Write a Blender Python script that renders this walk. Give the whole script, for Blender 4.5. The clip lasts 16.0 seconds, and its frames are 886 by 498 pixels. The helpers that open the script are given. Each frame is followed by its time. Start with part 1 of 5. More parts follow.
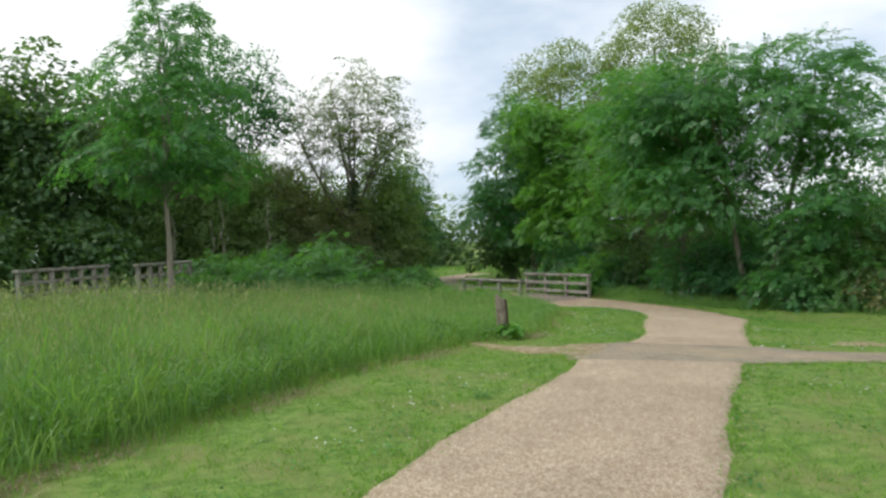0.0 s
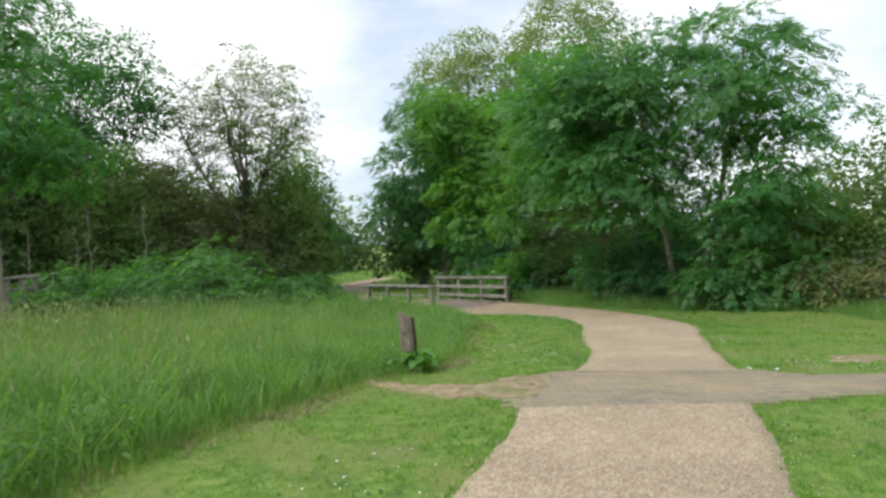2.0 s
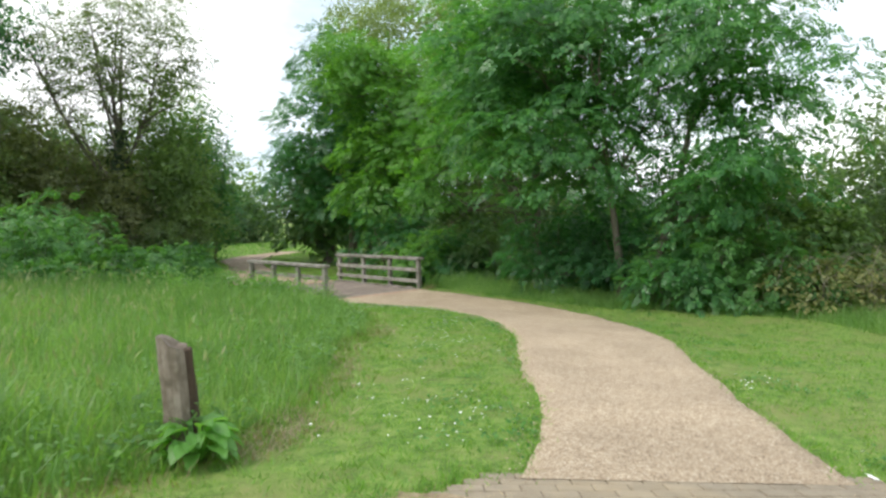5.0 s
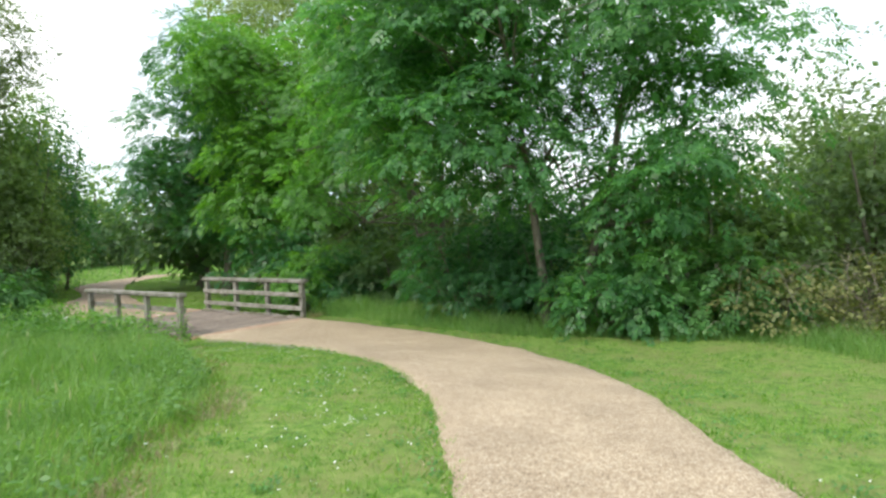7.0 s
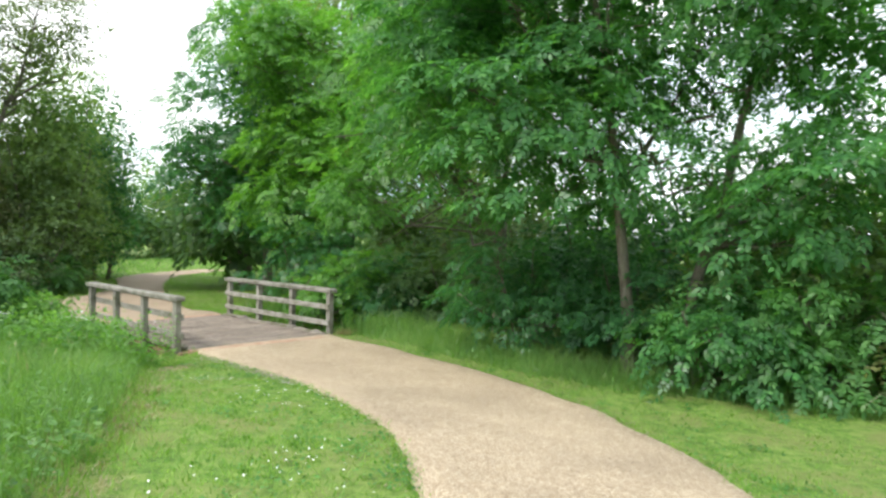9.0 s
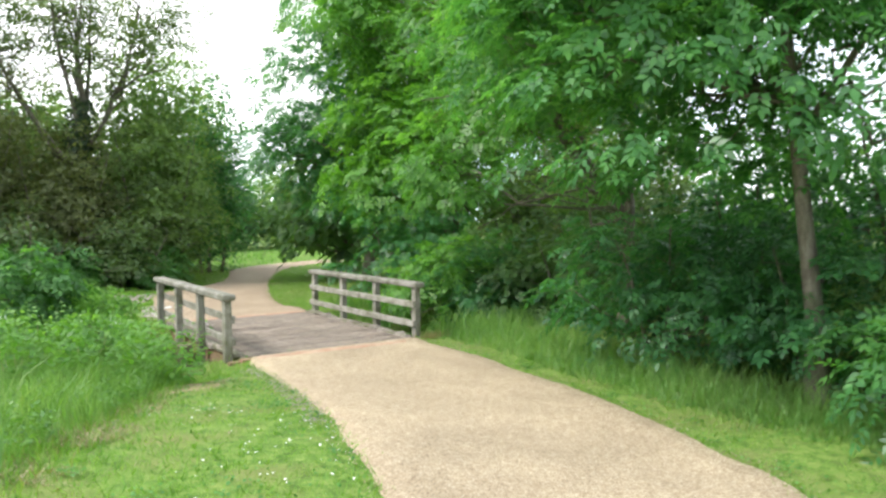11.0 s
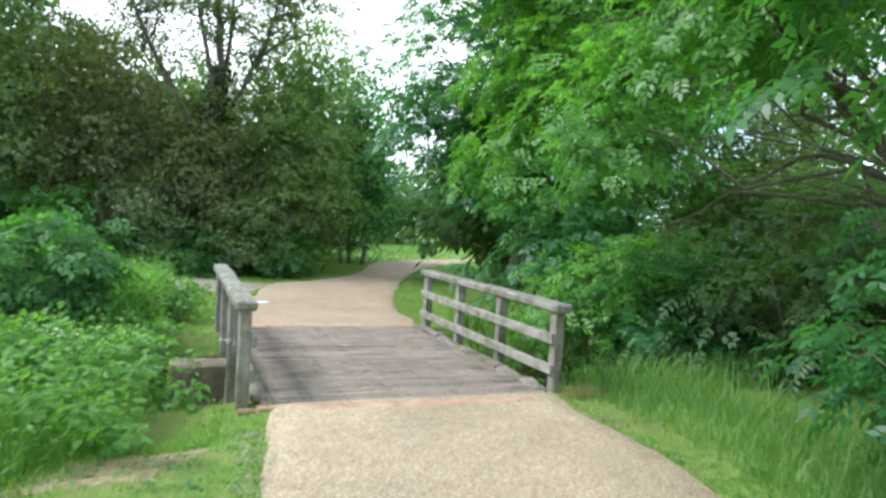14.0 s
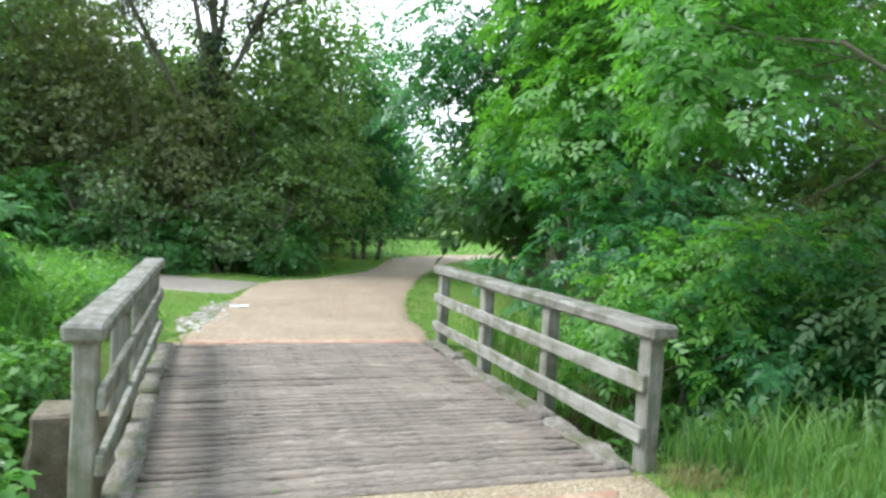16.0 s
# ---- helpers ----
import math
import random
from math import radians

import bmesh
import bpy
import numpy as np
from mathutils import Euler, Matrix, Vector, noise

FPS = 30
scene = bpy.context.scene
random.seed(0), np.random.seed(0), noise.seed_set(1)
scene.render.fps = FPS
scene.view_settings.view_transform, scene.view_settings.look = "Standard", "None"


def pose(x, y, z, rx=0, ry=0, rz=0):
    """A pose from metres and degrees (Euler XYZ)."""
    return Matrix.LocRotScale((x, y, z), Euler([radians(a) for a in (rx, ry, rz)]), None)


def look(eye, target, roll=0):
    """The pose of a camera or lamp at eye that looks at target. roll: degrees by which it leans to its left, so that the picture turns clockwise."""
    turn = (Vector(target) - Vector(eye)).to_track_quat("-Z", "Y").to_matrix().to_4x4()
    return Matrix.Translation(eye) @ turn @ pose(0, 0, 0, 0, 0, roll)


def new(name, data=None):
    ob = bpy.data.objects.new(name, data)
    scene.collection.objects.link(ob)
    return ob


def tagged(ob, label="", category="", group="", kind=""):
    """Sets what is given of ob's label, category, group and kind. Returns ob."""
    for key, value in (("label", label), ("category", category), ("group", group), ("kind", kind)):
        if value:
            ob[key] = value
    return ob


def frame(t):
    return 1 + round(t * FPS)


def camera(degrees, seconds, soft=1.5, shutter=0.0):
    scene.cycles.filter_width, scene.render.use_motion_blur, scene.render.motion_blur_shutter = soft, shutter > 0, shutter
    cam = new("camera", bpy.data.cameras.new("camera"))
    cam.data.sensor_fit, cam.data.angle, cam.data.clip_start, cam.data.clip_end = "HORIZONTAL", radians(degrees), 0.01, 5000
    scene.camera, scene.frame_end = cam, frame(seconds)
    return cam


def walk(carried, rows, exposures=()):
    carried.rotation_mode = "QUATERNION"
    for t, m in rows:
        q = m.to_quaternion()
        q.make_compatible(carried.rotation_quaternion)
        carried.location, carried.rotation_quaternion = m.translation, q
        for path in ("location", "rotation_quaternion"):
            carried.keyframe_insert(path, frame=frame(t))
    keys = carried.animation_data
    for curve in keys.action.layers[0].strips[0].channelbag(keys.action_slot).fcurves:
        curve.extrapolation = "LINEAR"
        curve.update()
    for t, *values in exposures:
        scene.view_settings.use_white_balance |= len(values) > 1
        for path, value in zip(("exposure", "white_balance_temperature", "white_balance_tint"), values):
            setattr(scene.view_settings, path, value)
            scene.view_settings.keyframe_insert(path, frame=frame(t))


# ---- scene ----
cam = camera(64.3, 16.0, soft=2.6, shutter=0.3)
PATH = [
    (0, (0.399, -0.539, 2.099), (1.433, 1.403, 2.078), -2.9),
    (0.5, (0.762, 0.136, 2.104), (1.768, 2.093, 2.091), -3.9),
    (1, (1.202, 0.806, 2.067), (2.296, 2.716, 2.057), -4.1),
    (1.5, (1.615, 1.441, 2.053), (2.76, 3.32, 2.075), -1.4),
    (2, (2.168, 2.046, 2.027), (3.439, 3.842, 1.998), -4.3),
    (2.5, (2.649, 2.637, 2.02), (4.004, 4.369, 2.031), -3.0),
    (3, (3.189, 3.19, 1.981), (4.643, 4.838, 1.874), -5.2),
    (3.5, (3.666, 3.764, 1.953), (5.018, 5.498, 1.881), -3.2),
    (4, (4.242, 4.34, 1.899), (5.649, 6.025, 1.76), -4.6),
    (4.2, (4.452, 4.517, 1.879), (5.84, 6.218, 1.755), -3.1),
    (6.3, (6.76, 7.072, 1.817), (8.283, 8.655, 1.709), -1.7),
    (6.5, (7.003, 7.299, 1.773), (8.52, 8.89, 1.702), -1.6),
    (7, (7.696, 7.804, 1.738), (9.383, 9.214, 1.66), -2.7),
    (7.5, (8.351, 8.337, 1.737), (9.889, 9.91, 1.737), -1.4),
    (8, (8.988, 8.771, 1.713), (10.685, 10.168, 1.642), -1.9),
    (8.5, (9.671, 9.239, 1.685), (11.252, 10.768, 1.635), -0.6),
    (8.7, (9.923, 9.45, 1.677), (11.496, 10.988, 1.629), 0.2),
    (10.8, (12.338, 11.406, 1.549), (13.569, 13.229, 1.517), 1.8),
    (11, (12.625, 11.587, 1.538), (13.859, 13.407, 1.456), -0.5),
    (11.5, (13.2, 12.1, 1.466), (14.128, 14.091, 1.334), -0.8),
    (12, (13.682, 12.675, 1.454), (14.223, 14.802, 1.296), -0.2),
    (12.5, (14.168, 13.298, 1.396), (14.578, 15.452, 1.213), 0.3),
    (13, (14.563, 13.981, 1.36), (15.011, 16.123, 1.133), 1.0),
    (13.5, (14.981, 14.665, 1.345), (15.616, 16.755, 1.087), -1.2),
    (14, (15.308, 15.408, 1.317), (16.077, 17.468, 1.233), 3.1),
    (14.5, (15.771, 16.258, 1.211), (16.566, 18.093, 1.235), -1.7),
    (15, (16.029, 16.949, 1.18), (16.706, 18.831, 1.223), 1.3),
    (15.5, (16.316, 17.653, 1.133), (16.905, 19.563, 1.071), -2.0),
    (16, (16.508, 18.375, 1.104), (17.135, 20.272, 1.013), 3.0),
]
walk(cam, [(t, look(eye, target, roll)) for t, eye, target, roll in PATH], [(0, -0.12, 6500, 10), (3.5, 0.15, 6500, 10), (7, 0.55, 6500, 9), (8.5, 0.72, 6500, 8), (11, 1.0, 6500, 8), (13, 0.85, 6100, 7), (16, 1.05, 5850, 6)])

# world: bright, mostly cloudy sky and a soft high sun
SUN_ELEV, SUN_ROT = 50.0, 285.0
world = bpy.data.worlds.new("sky")
scene.world = world
world.use_nodes = True


def sky_nodes():
    nt = world.node_tree
    nt.nodes.clear()
    out = nt.nodes.new("ShaderNodeOutputWorld")
    bg = nt.nodes.new("ShaderNodeBackground")
    sky = nt.nodes.new("ShaderNodeTexSky")
    sky.sky_type, sky.sun_disc = "NISHITA", False
    sky.sun_elevation, sky.sun_rotation = radians(SUN_ELEV), radians(SUN_ROT)
    tc = nt.nodes.new("ShaderNodeTexCoord")
    mp = nt.nodes.new("ShaderNodeMapping")
    mp.inputs["Scale"].default_value = (0.9, 0.9, 2.2)
    mp.inputs["Location"].default_value = CLOUD_SHIFT
    cl = nt.nodes.new("ShaderNodeTexNoise")
    cl.inputs["Scale"].default_value, cl.inputs["Detail"].default_value, cl.inputs["Roughness"].default_value = 1.5, 7, 0.52
    ramp = nt.nodes.new("ShaderNodeValToRGB")
    ramp.color_ramp.elements[0].position, ramp.color_ramp.elements[1].position = 0.40, 0.56
    # thin blue-grey cloud between the bright white banks
    tint = nt.nodes.new("ShaderNodeMixRGB")
    tint.inputs[0].default_value = 0.62
    tint.inputs[2].default_value = (9.2, 11.0, 13.0, 1)
    mix = nt.nodes.new("ShaderNodeMixRGB")
    mix.inputs[2].default_value = (13.0, 13.2, 13.4, 1)
    nt.links.new(tc.outputs["Generated"], mp.inputs["Vector"])
    nt.links.new(mp.outputs[0], cl.inputs["Vector"])
    nt.links.new(cl.outputs["Fac"], ramp.inputs[0])
    nt.links.new(sky.outputs[0], tint.inputs[1])
    nt.links.new(ramp.outputs[0], mix.inputs[0])
    nt.links.new(tint.outputs[0], mix.inputs[1])
    nt.links.new(mix.outputs[0], bg.inputs[0])
    bg.inputs[1].default_value = 0.098
    nt.links.new(bg.outputs[0], out.inputs[0])


CLOUD_SHIFT = (0.42, 0.02, 0.6)
sky_nodes()
sun = new("sun", bpy.data.lights.new("sun", "SUN"))
sun.data.energy, sun.data.angle, sun.data.color = 2.2, radians(18), (1.0, 0.95, 0.87)
sun.rotation_euler = (radians(90 - SUN_ELEV), 0, radians(180 - SUN_ROT))

# ---------------------------------------------------------------- materials


def nodes(name):
    m = bpy.data.materials.new(name)
    m.use_nodes = True
    nt = m.node_tree
    nt.nodes.clear()
    out = nt.nodes.new("ShaderNodeOutputMaterial")
    return m, nt, out


def ramp_node(nt, stops):
    r = nt.nodes.new("ShaderNodeValToRGB")
    els = r.color_ramp.elements
    while len(els) < len(stops):
        els.new(0.5)
    for e, (p, c) in zip(els, stops):
        e.position, e.color = p, (*c, 1)
    return r


def noise_node(nt, scale, detail=4, rough=0.55, vec=None):
    n = nt.nodes.new("ShaderNodeTexNoise")
    n.inputs["Scale"].default_value, n.inputs["Detail"].default_value, n.inputs["Roughness"].default_value = scale, detail, rough
    if vec is not None:
        nt.links.new(vec, n.inputs["Vector"])
    return n


def mixed(nt, kind, fac, a, b):
    x = nt.nodes.new("ShaderNodeMixRGB")
    x.blend_type = kind
    for i, v in enumerate((fac, a, b)):
        if isinstance(v, (int, float)):
            x.inputs[i].default_value = v
        elif isinstance(v, tuple):
            x.inputs[i].default_value = (*v, 1)
        else:
            nt.links.new(v, x.inputs[i])
    return x.outputs[0]


def leaf_material(name, dark, mid, light, thin=0.4, rough=0.5, patch=0.7):
    """Leaves: colour varies leaf by leaf and in soft patches; light shines through."""
    m, nt, out = nodes(name)
    geo = nt.nodes.new("ShaderNodeNewGeometry")
    r = ramp_node(nt, [(0.0, dark), (0.5, mid), (1.0, light)])
    n = noise_node(nt, patch, 3, 0.6, geo.outputs["Position"])
    add = nt.nodes.new("ShaderNodeMath")
    add.operation = "MULTIPLY_ADD"
    add.inputs[1].default_value = 1.5
    sub = nt.nodes.new("ShaderNodeMath")
    sub.operation = "MULTIPLY_ADD"
    sub.inputs[1].default_value, sub.inputs[2].default_value = 0.6, -0.55
    nt.links.new(geo.outputs["Random Per Island"], sub.inputs[0])
    nt.links.new(n.outputs["Fac"], add.inputs[0])
    nt.links.new(sub.outputs[0], add.inputs[2])
    nt.links.new(add.outputs[0], r.inputs[0])
    p = nt.nodes.new("ShaderNodeBsdfPrincipled")
    p.inputs["Roughness"].default_value = rough
    p.inputs["Specular IOR Level"].default_value = 0.5
    t = nt.nodes.new("ShaderNodeBsdfTranslucent")
    tcol = mixed(nt, "MULTIPLY", 1.0, r.outputs[0], (1.5, 1.6, 0.6))
    nt.links.new(r.outputs[0], p.inputs["Base Color"])
    nt.links.new(tcol, t.inputs[0])
    mx = nt.nodes.new("ShaderNodeMixShader")
    mx.inputs[0].default_value = thin
    nt.links.new(p.outputs[0], mx.inputs[1])
    nt.links.new(t.outputs[0], mx.inputs[2])
    nt.links.new(mx.outputs[0], out.inputs[0])
    return m


def surface(name, stops, scale, fine, rough=0.85, bump=0.4, bump_dist=0.02, stain=None, stain_scale=0.6, stretch=None, per_object=0.0, spec=0.25):
    """A rough surface: a broad and a fine noise for the colour, and relief."""
    m, nt, out = nodes(name)
    tc = nt.nodes.new("ShaderNodeTexCoord")
    geo = nt.nodes.new("ShaderNodeNewGeometry")
    vec = geo.outputs["Position"]
    if stretch:
        mp = nt.nodes.new("ShaderNodeMapping")
        mp.inputs["Scale"].default_value = stretch
        nt.links.new(tc.outputs["Object"], mp.inputs["Vector"])
        vec = mp.outputs[0]
    a = noise_node(nt, scale, 5, 0.6, vec)
    b = noise_node(nt, fine, 3, 0.7, vec)
    f = mixed(nt, "MIX", 0.45, a.outputs["Fac"], b.outputs["Fac"])
    r = ramp_node(nt, stops)
    nt.links.new(f, r.inputs[0])
    col = r.outputs[0]
    if stain:
        s = noise_node(nt, stain_scale, 5, 0.6, geo.outputs["Position"])
        sr = ramp_node(nt, [(0.45, (0, 0, 0)), (0.68, (1, 1, 1))])
        nt.links.new(s.outputs["Fac"], sr.inputs[0])
        col = mixed(nt, "MIX", sr.outputs[0], col, stain)
    if per_object:
        oi = nt.nodes.new("ShaderNodeObjectInfo")
        orr = ramp_node(nt, [(0, (1 - per_object,) * 3), (1, (1 + per_object,) * 3)])
        nt.links.new(oi.outputs["Random"], orr.inputs[0])
        col = mixed(nt, "MULTIPLY", 1.0, col, orr.outputs[0])
    p = nt.nodes.new("ShaderNodeBsdfPrincipled")
    p.inputs["Roughness"].default_value = rough
    p.inputs["Specular IOR Level"].default_value = spec
    nt.links.new(col, p.inputs["Base Color"])
    bp = nt.nodes.new("ShaderNodeBump")
    bp.inputs["Strength"].default_value, bp.inputs["Distance"].default_value = bump, bump_dist
    nt.links.new(f, bp.inputs["Height"])
    nt.links.new(bp.outputs[0], p.inputs["Normal"])
    nt.links.new(p.outputs[0], out.inputs[0])
    return m


def gravel_material(name, stones, size, shade, spread=0.9):
    """Bonded gravel: stones of several tints with dark gaps, broad worn patches."""
    m, nt, out = nodes(name)
    geo = nt.nodes.new("ShaderNodeNewGeometry")
    v = nt.nodes.new("ShaderNodeTexVoronoi")
    v.inputs["Scale"].default_value = size
    nt.links.new(geo.outputs["Position"], v.inputs["Vector"])
    sep = nt.nodes.new("ShaderNodeSeparateColor")
    nt.links.new(v.outputs["Color"], sep.inputs[0])
    r = ramp_node(nt, stones)
    nt.links.new(sep.outputs[0], r.inputs[0])
    gap = ramp_node(nt, [(0.35, (1, 1, 1)), (0.85, (shade,) * 3)])
    nt.links.new(v.outputs["Distance"], gap.inputs[0])
    col = mixed(nt, "MULTIPLY", spread, r.outputs[0], gap.outputs[0])
    n = noise_node(nt, 0.9, 5, 0.6, geo.outputs["Position"])
    nr = ramp_node(nt, [(0.3, (0.82, 0.8, 0.78)), (0.7, (1.08, 1.06, 1.03))])
    nt.links.new(n.outputs["Fac"], nr.inputs[0])
    col = mixed(nt, "MULTIPLY", 1.0, col, nr.outputs[0])
    n2 = noise_node(nt, 9.0, 4, 0.7, geo.outputs["Position"])
    nr2 = ramp_node(nt, [(0.3, (0.88, 0.87, 0.86)), (0.7, (1.08, 1.08, 1.08))])
    nt.links.new(n2.outputs["Fac"], nr2.inputs[0])
    col = mixed(nt, "MULTIPLY", 1.0, col, nr2.outputs[0])
    p = nt.nodes.new("ShaderNodeBsdfPrincipled")
    p.inputs["Roughness"].default_value = 0.9
    p.inputs["Specular IOR Level"].default_value = 0.2
    nt.links.new(col, p.inputs["Base Color"])
    bp = nt.nodes.new("ShaderNodeBump")
    bp.inputs["Strength"].default_value, bp.inputs["Distance"].default_value, bp.invert = 0.7, 0.01, True
    nt.links.new(v.outputs["Distance"], bp.inputs["Height"])
    nt.links.new(bp.outputs[0], p.inputs["Normal"])
    nt.links.new(p.outputs[0], out.inputs[0])
    return m


M_GRAVEL = gravel_material("buff_gravel", [(0.0, (0.28, 0.21, 0.145)), (0.35, (0.435, 0.345, 0.242)), (0.7, (0.54, 0.445, 0.325)), (1.0, (0.66, 0.575, 0.455))], 90, 0.7)
M_GREY = gravel_material("grey_gravel", [(0.0, (0.22, 0.19, 0.16)), (0.5, (0.36, 0.32, 0.28)), (1.0, (0.48, 0.44, 0.4))], 70, 0.6)
M_SOIL = surface("lawn_soil", [(0.36, (0.055, 0.11, 0.02)), (0.5, (0.125, 0.225, 0.038)), (0.62, (0.23, 0.3, 0.08))], 7.0, 38, 0.95, 1.0, 0.04, stain=(0.19, 0.215, 0.07), stain_scale=1.4)
M_DIRT = surface("bare_dirt", [(0.36, (0.19, 0.14, 0.085)), (0.5, (0.345, 0.265, 0.17)), (0.64, (0.52, 0.43, 0.3))], 9, 60, 0.95, 1.0, 0.035, stain=(0.19, 0.2, 0.07), stain_scale=5.5)
M_BANK = surface("ditch_bank", [(0.3, (0.05, 0.035, 0.02)), (0.6, (0.12, 0.085, 0.05)), (0.8, (0.17, 0.13, 0.08))], 2, 30, 0.9, 0.8, 0.04)
M_PAVER = surface("grey_block", [(0.3, (0.18, 0.15, 0.105)), (0.5, (0.265, 0.225, 0.165)), (0.75, (0.35, 0.305, 0.23))], 9, 110, 0.9, 0.45, 0.008, stain=(0.34, 0.275, 0.18), stain_scale=1.1, per_object=0.07)
M_JOINT = surface("block_joint", [(0.3, (0.12, 0.095, 0.065)), (0.7, (0.2, 0.165, 0.12))], 8, 60, 0.95)
M_WOOD = surface("weathered_timber", [(0.28, (0.11, 0.105, 0.09)), (0.48, (0.27, 0.255, 0.225)), (0.72, (0.46, 0.445, 0.405))], 2.2, 26, 0.88, 0.8, 0.008, stain=(0.13, 0.13, 0.085), stain_scale=4.5, stretch=(14, 1.3, 14), per_object=0.14)
M_POST = surface("weathered_post", [(0.28, (0.12, 0.112, 0.095)), (0.48, (0.27, 0.255, 0.222)), (0.72, (0.44, 0.425, 0.385))], 2.2, 26, 0.88, 0.8, 0.008, stain=(0.14, 0.14, 0.09), stain_scale=4.0, stretch=(14, 14, 1.3), per_object=0.14)
M_DECK = surface("deck_plank", [(0.34, (0.118, 0.095, 0.08)), (0.5, (0.245, 0.202, 0.172)), (0.66, (0.4, 0.34, 0.295))], 6.0, 55, 0.92, 1.0, 0.014, stain=(0.32, 0.258, 0.215), stain_scale=3.5, stretch=(2.6, 7, 7), per_object=0.12)
M_KERB = surface("worn_kerb_timber", [(0.34, (0.12, 0.105, 0.088)), (0.5, (0.25, 0.22, 0.19)), (0.66, (0.4, 0.365, 0.325))], 5, 40, 0.92, 1.0, 0.014, stain=(0.14, 0.14, 0.08), stain_scale=4.0, stretch=(8, 2, 8), per_object=0.16)
M_GRIT = surface("packed_grit", [(0.34, (0.155, 0.127, 0.106)), (0.5, (0.285, 0.235, 0.198)), (0.66, (0.44, 0.375, 0.325))], 8, 60, 0.95, 1.0, 0.014)
M_ABUT = surface("stained_board", [(0.3, (0.13, 0.085, 0.05)), (0.6, (0.26, 0.18, 0.115)), (0.8, (0.33, 0.25, 0.17))], 3, 25, 0.9, 0.4, 0.006)
M_PIER = surface("stained_concrete", [(0.32, (0.11, 0.088, 0.062)), (0.5, (0.2, 0.165, 0.125)), (0.68, (0.31, 0.265, 0.205))], 5, 45, 0.95, 0.9, 0.015, stain=(0.1, 0.1, 0.05), stain_scale=4)
M_OLDPOST = surface("old_split_post", [(0.25, (0.10, 0.078, 0.06)), (0.48, (0.235, 0.195, 0.155)), (0.75, (0.42, 0.375, 0.32))], 2.5, 18, 0.9, 0.9, 0.016, stain=(0.13, 0.105, 0.075), stain_scale=9, stretch=(9, 9, 0.8))
M_SPLIT = surface("split_heartwood", [(0.3, (0.035, 0.026, 0.02)), (0.55, (0.085, 0.06, 0.042)), (0.8, (0.16, 0.12, 0.09))], 3, 22, 0.92, 0.9, 0.012, stretch=(10, 10, 0.8))
M_RED = surface("red_gravel_edge", [(0.35, (0.34, 0.18, 0.12)), (0.52, (0.45, 0.30, 0.22)), (0.7, (0.56, 0.45, 0.34))], 5, 60, 0.95, 0.6, 0.012)
M_TANGRAVEL = gravel_material("tan_gravel", [(0.0, (0.26, 0.185, 0.13)), (0.35, (0.41, 0.315, 0.235)), (0.7, (0.51, 0.405, 0.31)), (1.0, (0.63, 0.53, 0.42))], 75, 0.6)
M_BARK = surface("bark", [(0.3, (0.07, 0.06, 0.047)), (0.5, (0.17, 0.148, 0.118)), (0.75, (0.31, 0.29, 0.24))], 3, 22, 0.9, 0.9, 0.025, stain=(0.1, 0.12, 0.06), stain_scale=3.0, stretch=(5, 5, 1.6))
M_PALEBARK = surface("pale_bark", [(0.3, (0.16, 0.135, 0.105)), (0.55, (0.27, 0.235, 0.19)), (0.8, (0.36, 0.33, 0.28))], 3, 22, 0.9, 0.6, 0.015, stretch=(5, 5, 1))
M_WHITE = surface("white_paper", [(0.3, (0.7, 0.7, 0.69)), (0.7, (0.82, 0.82, 0.8))], 8, 40, 0.8, 0.2, 0.004)
M_STONE = surface("pale_stone", [(0.3, (0.42, 0.39, 0.35)), (0.7, (0.62, 0.6, 0.56))], 8, 60, 0.9, 0.4, 0.004)
M_WATER = surface("still_water", [(0.3, (0.03, 0.028, 0.018)), (0.7, (0.05, 0.045, 0.03))], 2, 12, 0.12, 0.1, 0.01, spec=0.5)

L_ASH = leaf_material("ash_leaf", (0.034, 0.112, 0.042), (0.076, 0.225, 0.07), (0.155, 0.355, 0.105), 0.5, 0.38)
# lighter copy of ash_leaf: sunlight on the foliage is put into its colour
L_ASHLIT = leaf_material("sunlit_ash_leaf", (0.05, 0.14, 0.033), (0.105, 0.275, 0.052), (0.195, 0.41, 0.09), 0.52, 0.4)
L_KEYS = leaf_material("ash_keys", (0.1, 0.06, 0.035), (0.17, 0.11, 0.065), (0.25, 0.17, 0.1), 0.3, 0.7)
L_ASHDARK = leaf_material("dark_leaf", (0.026, 0.095, 0.04), (0.055, 0.18, 0.068), (0.11, 0.29, 0.105), 0.5, 0.38)
L_LIME = leaf_material("lime_leaf", (0.055, 0.15, 0.03), (0.11, 0.28, 0.045), (0.19, 0.39, 0.075), 0.46)
L_POPLAR = leaf_material("poplar_leaf", (0.13, 0.19, 0.075), (0.2, 0.275, 0.11), (0.29, 0.365, 0.155), 0.42)
L_OAK = leaf_material("thin_oak_leaf", (0.07, 0.115, 0.042), (0.125, 0.185, 0.066), (0.2, 0.265, 0.105), 0.45)
L_BROWN = leaf_material("russet_thicket_leaf", (0.09, 0.115, 0.05), (0.168, 0.198, 0.09), (0.26, 0.29, 0.14), 0.5)
L_UMBER = leaf_material("umber_thicket_leaf", (0.086, 0.15, 0.057), (0.166, 0.26, 0.1), (0.26, 0.37, 0.157), 0.52)
L_OLIVE = leaf_material("olive_thicket_leaf", (0.078, 0.145, 0.048), (0.152, 0.256, 0.085), (0.24, 0.365, 0.13), 0.5)
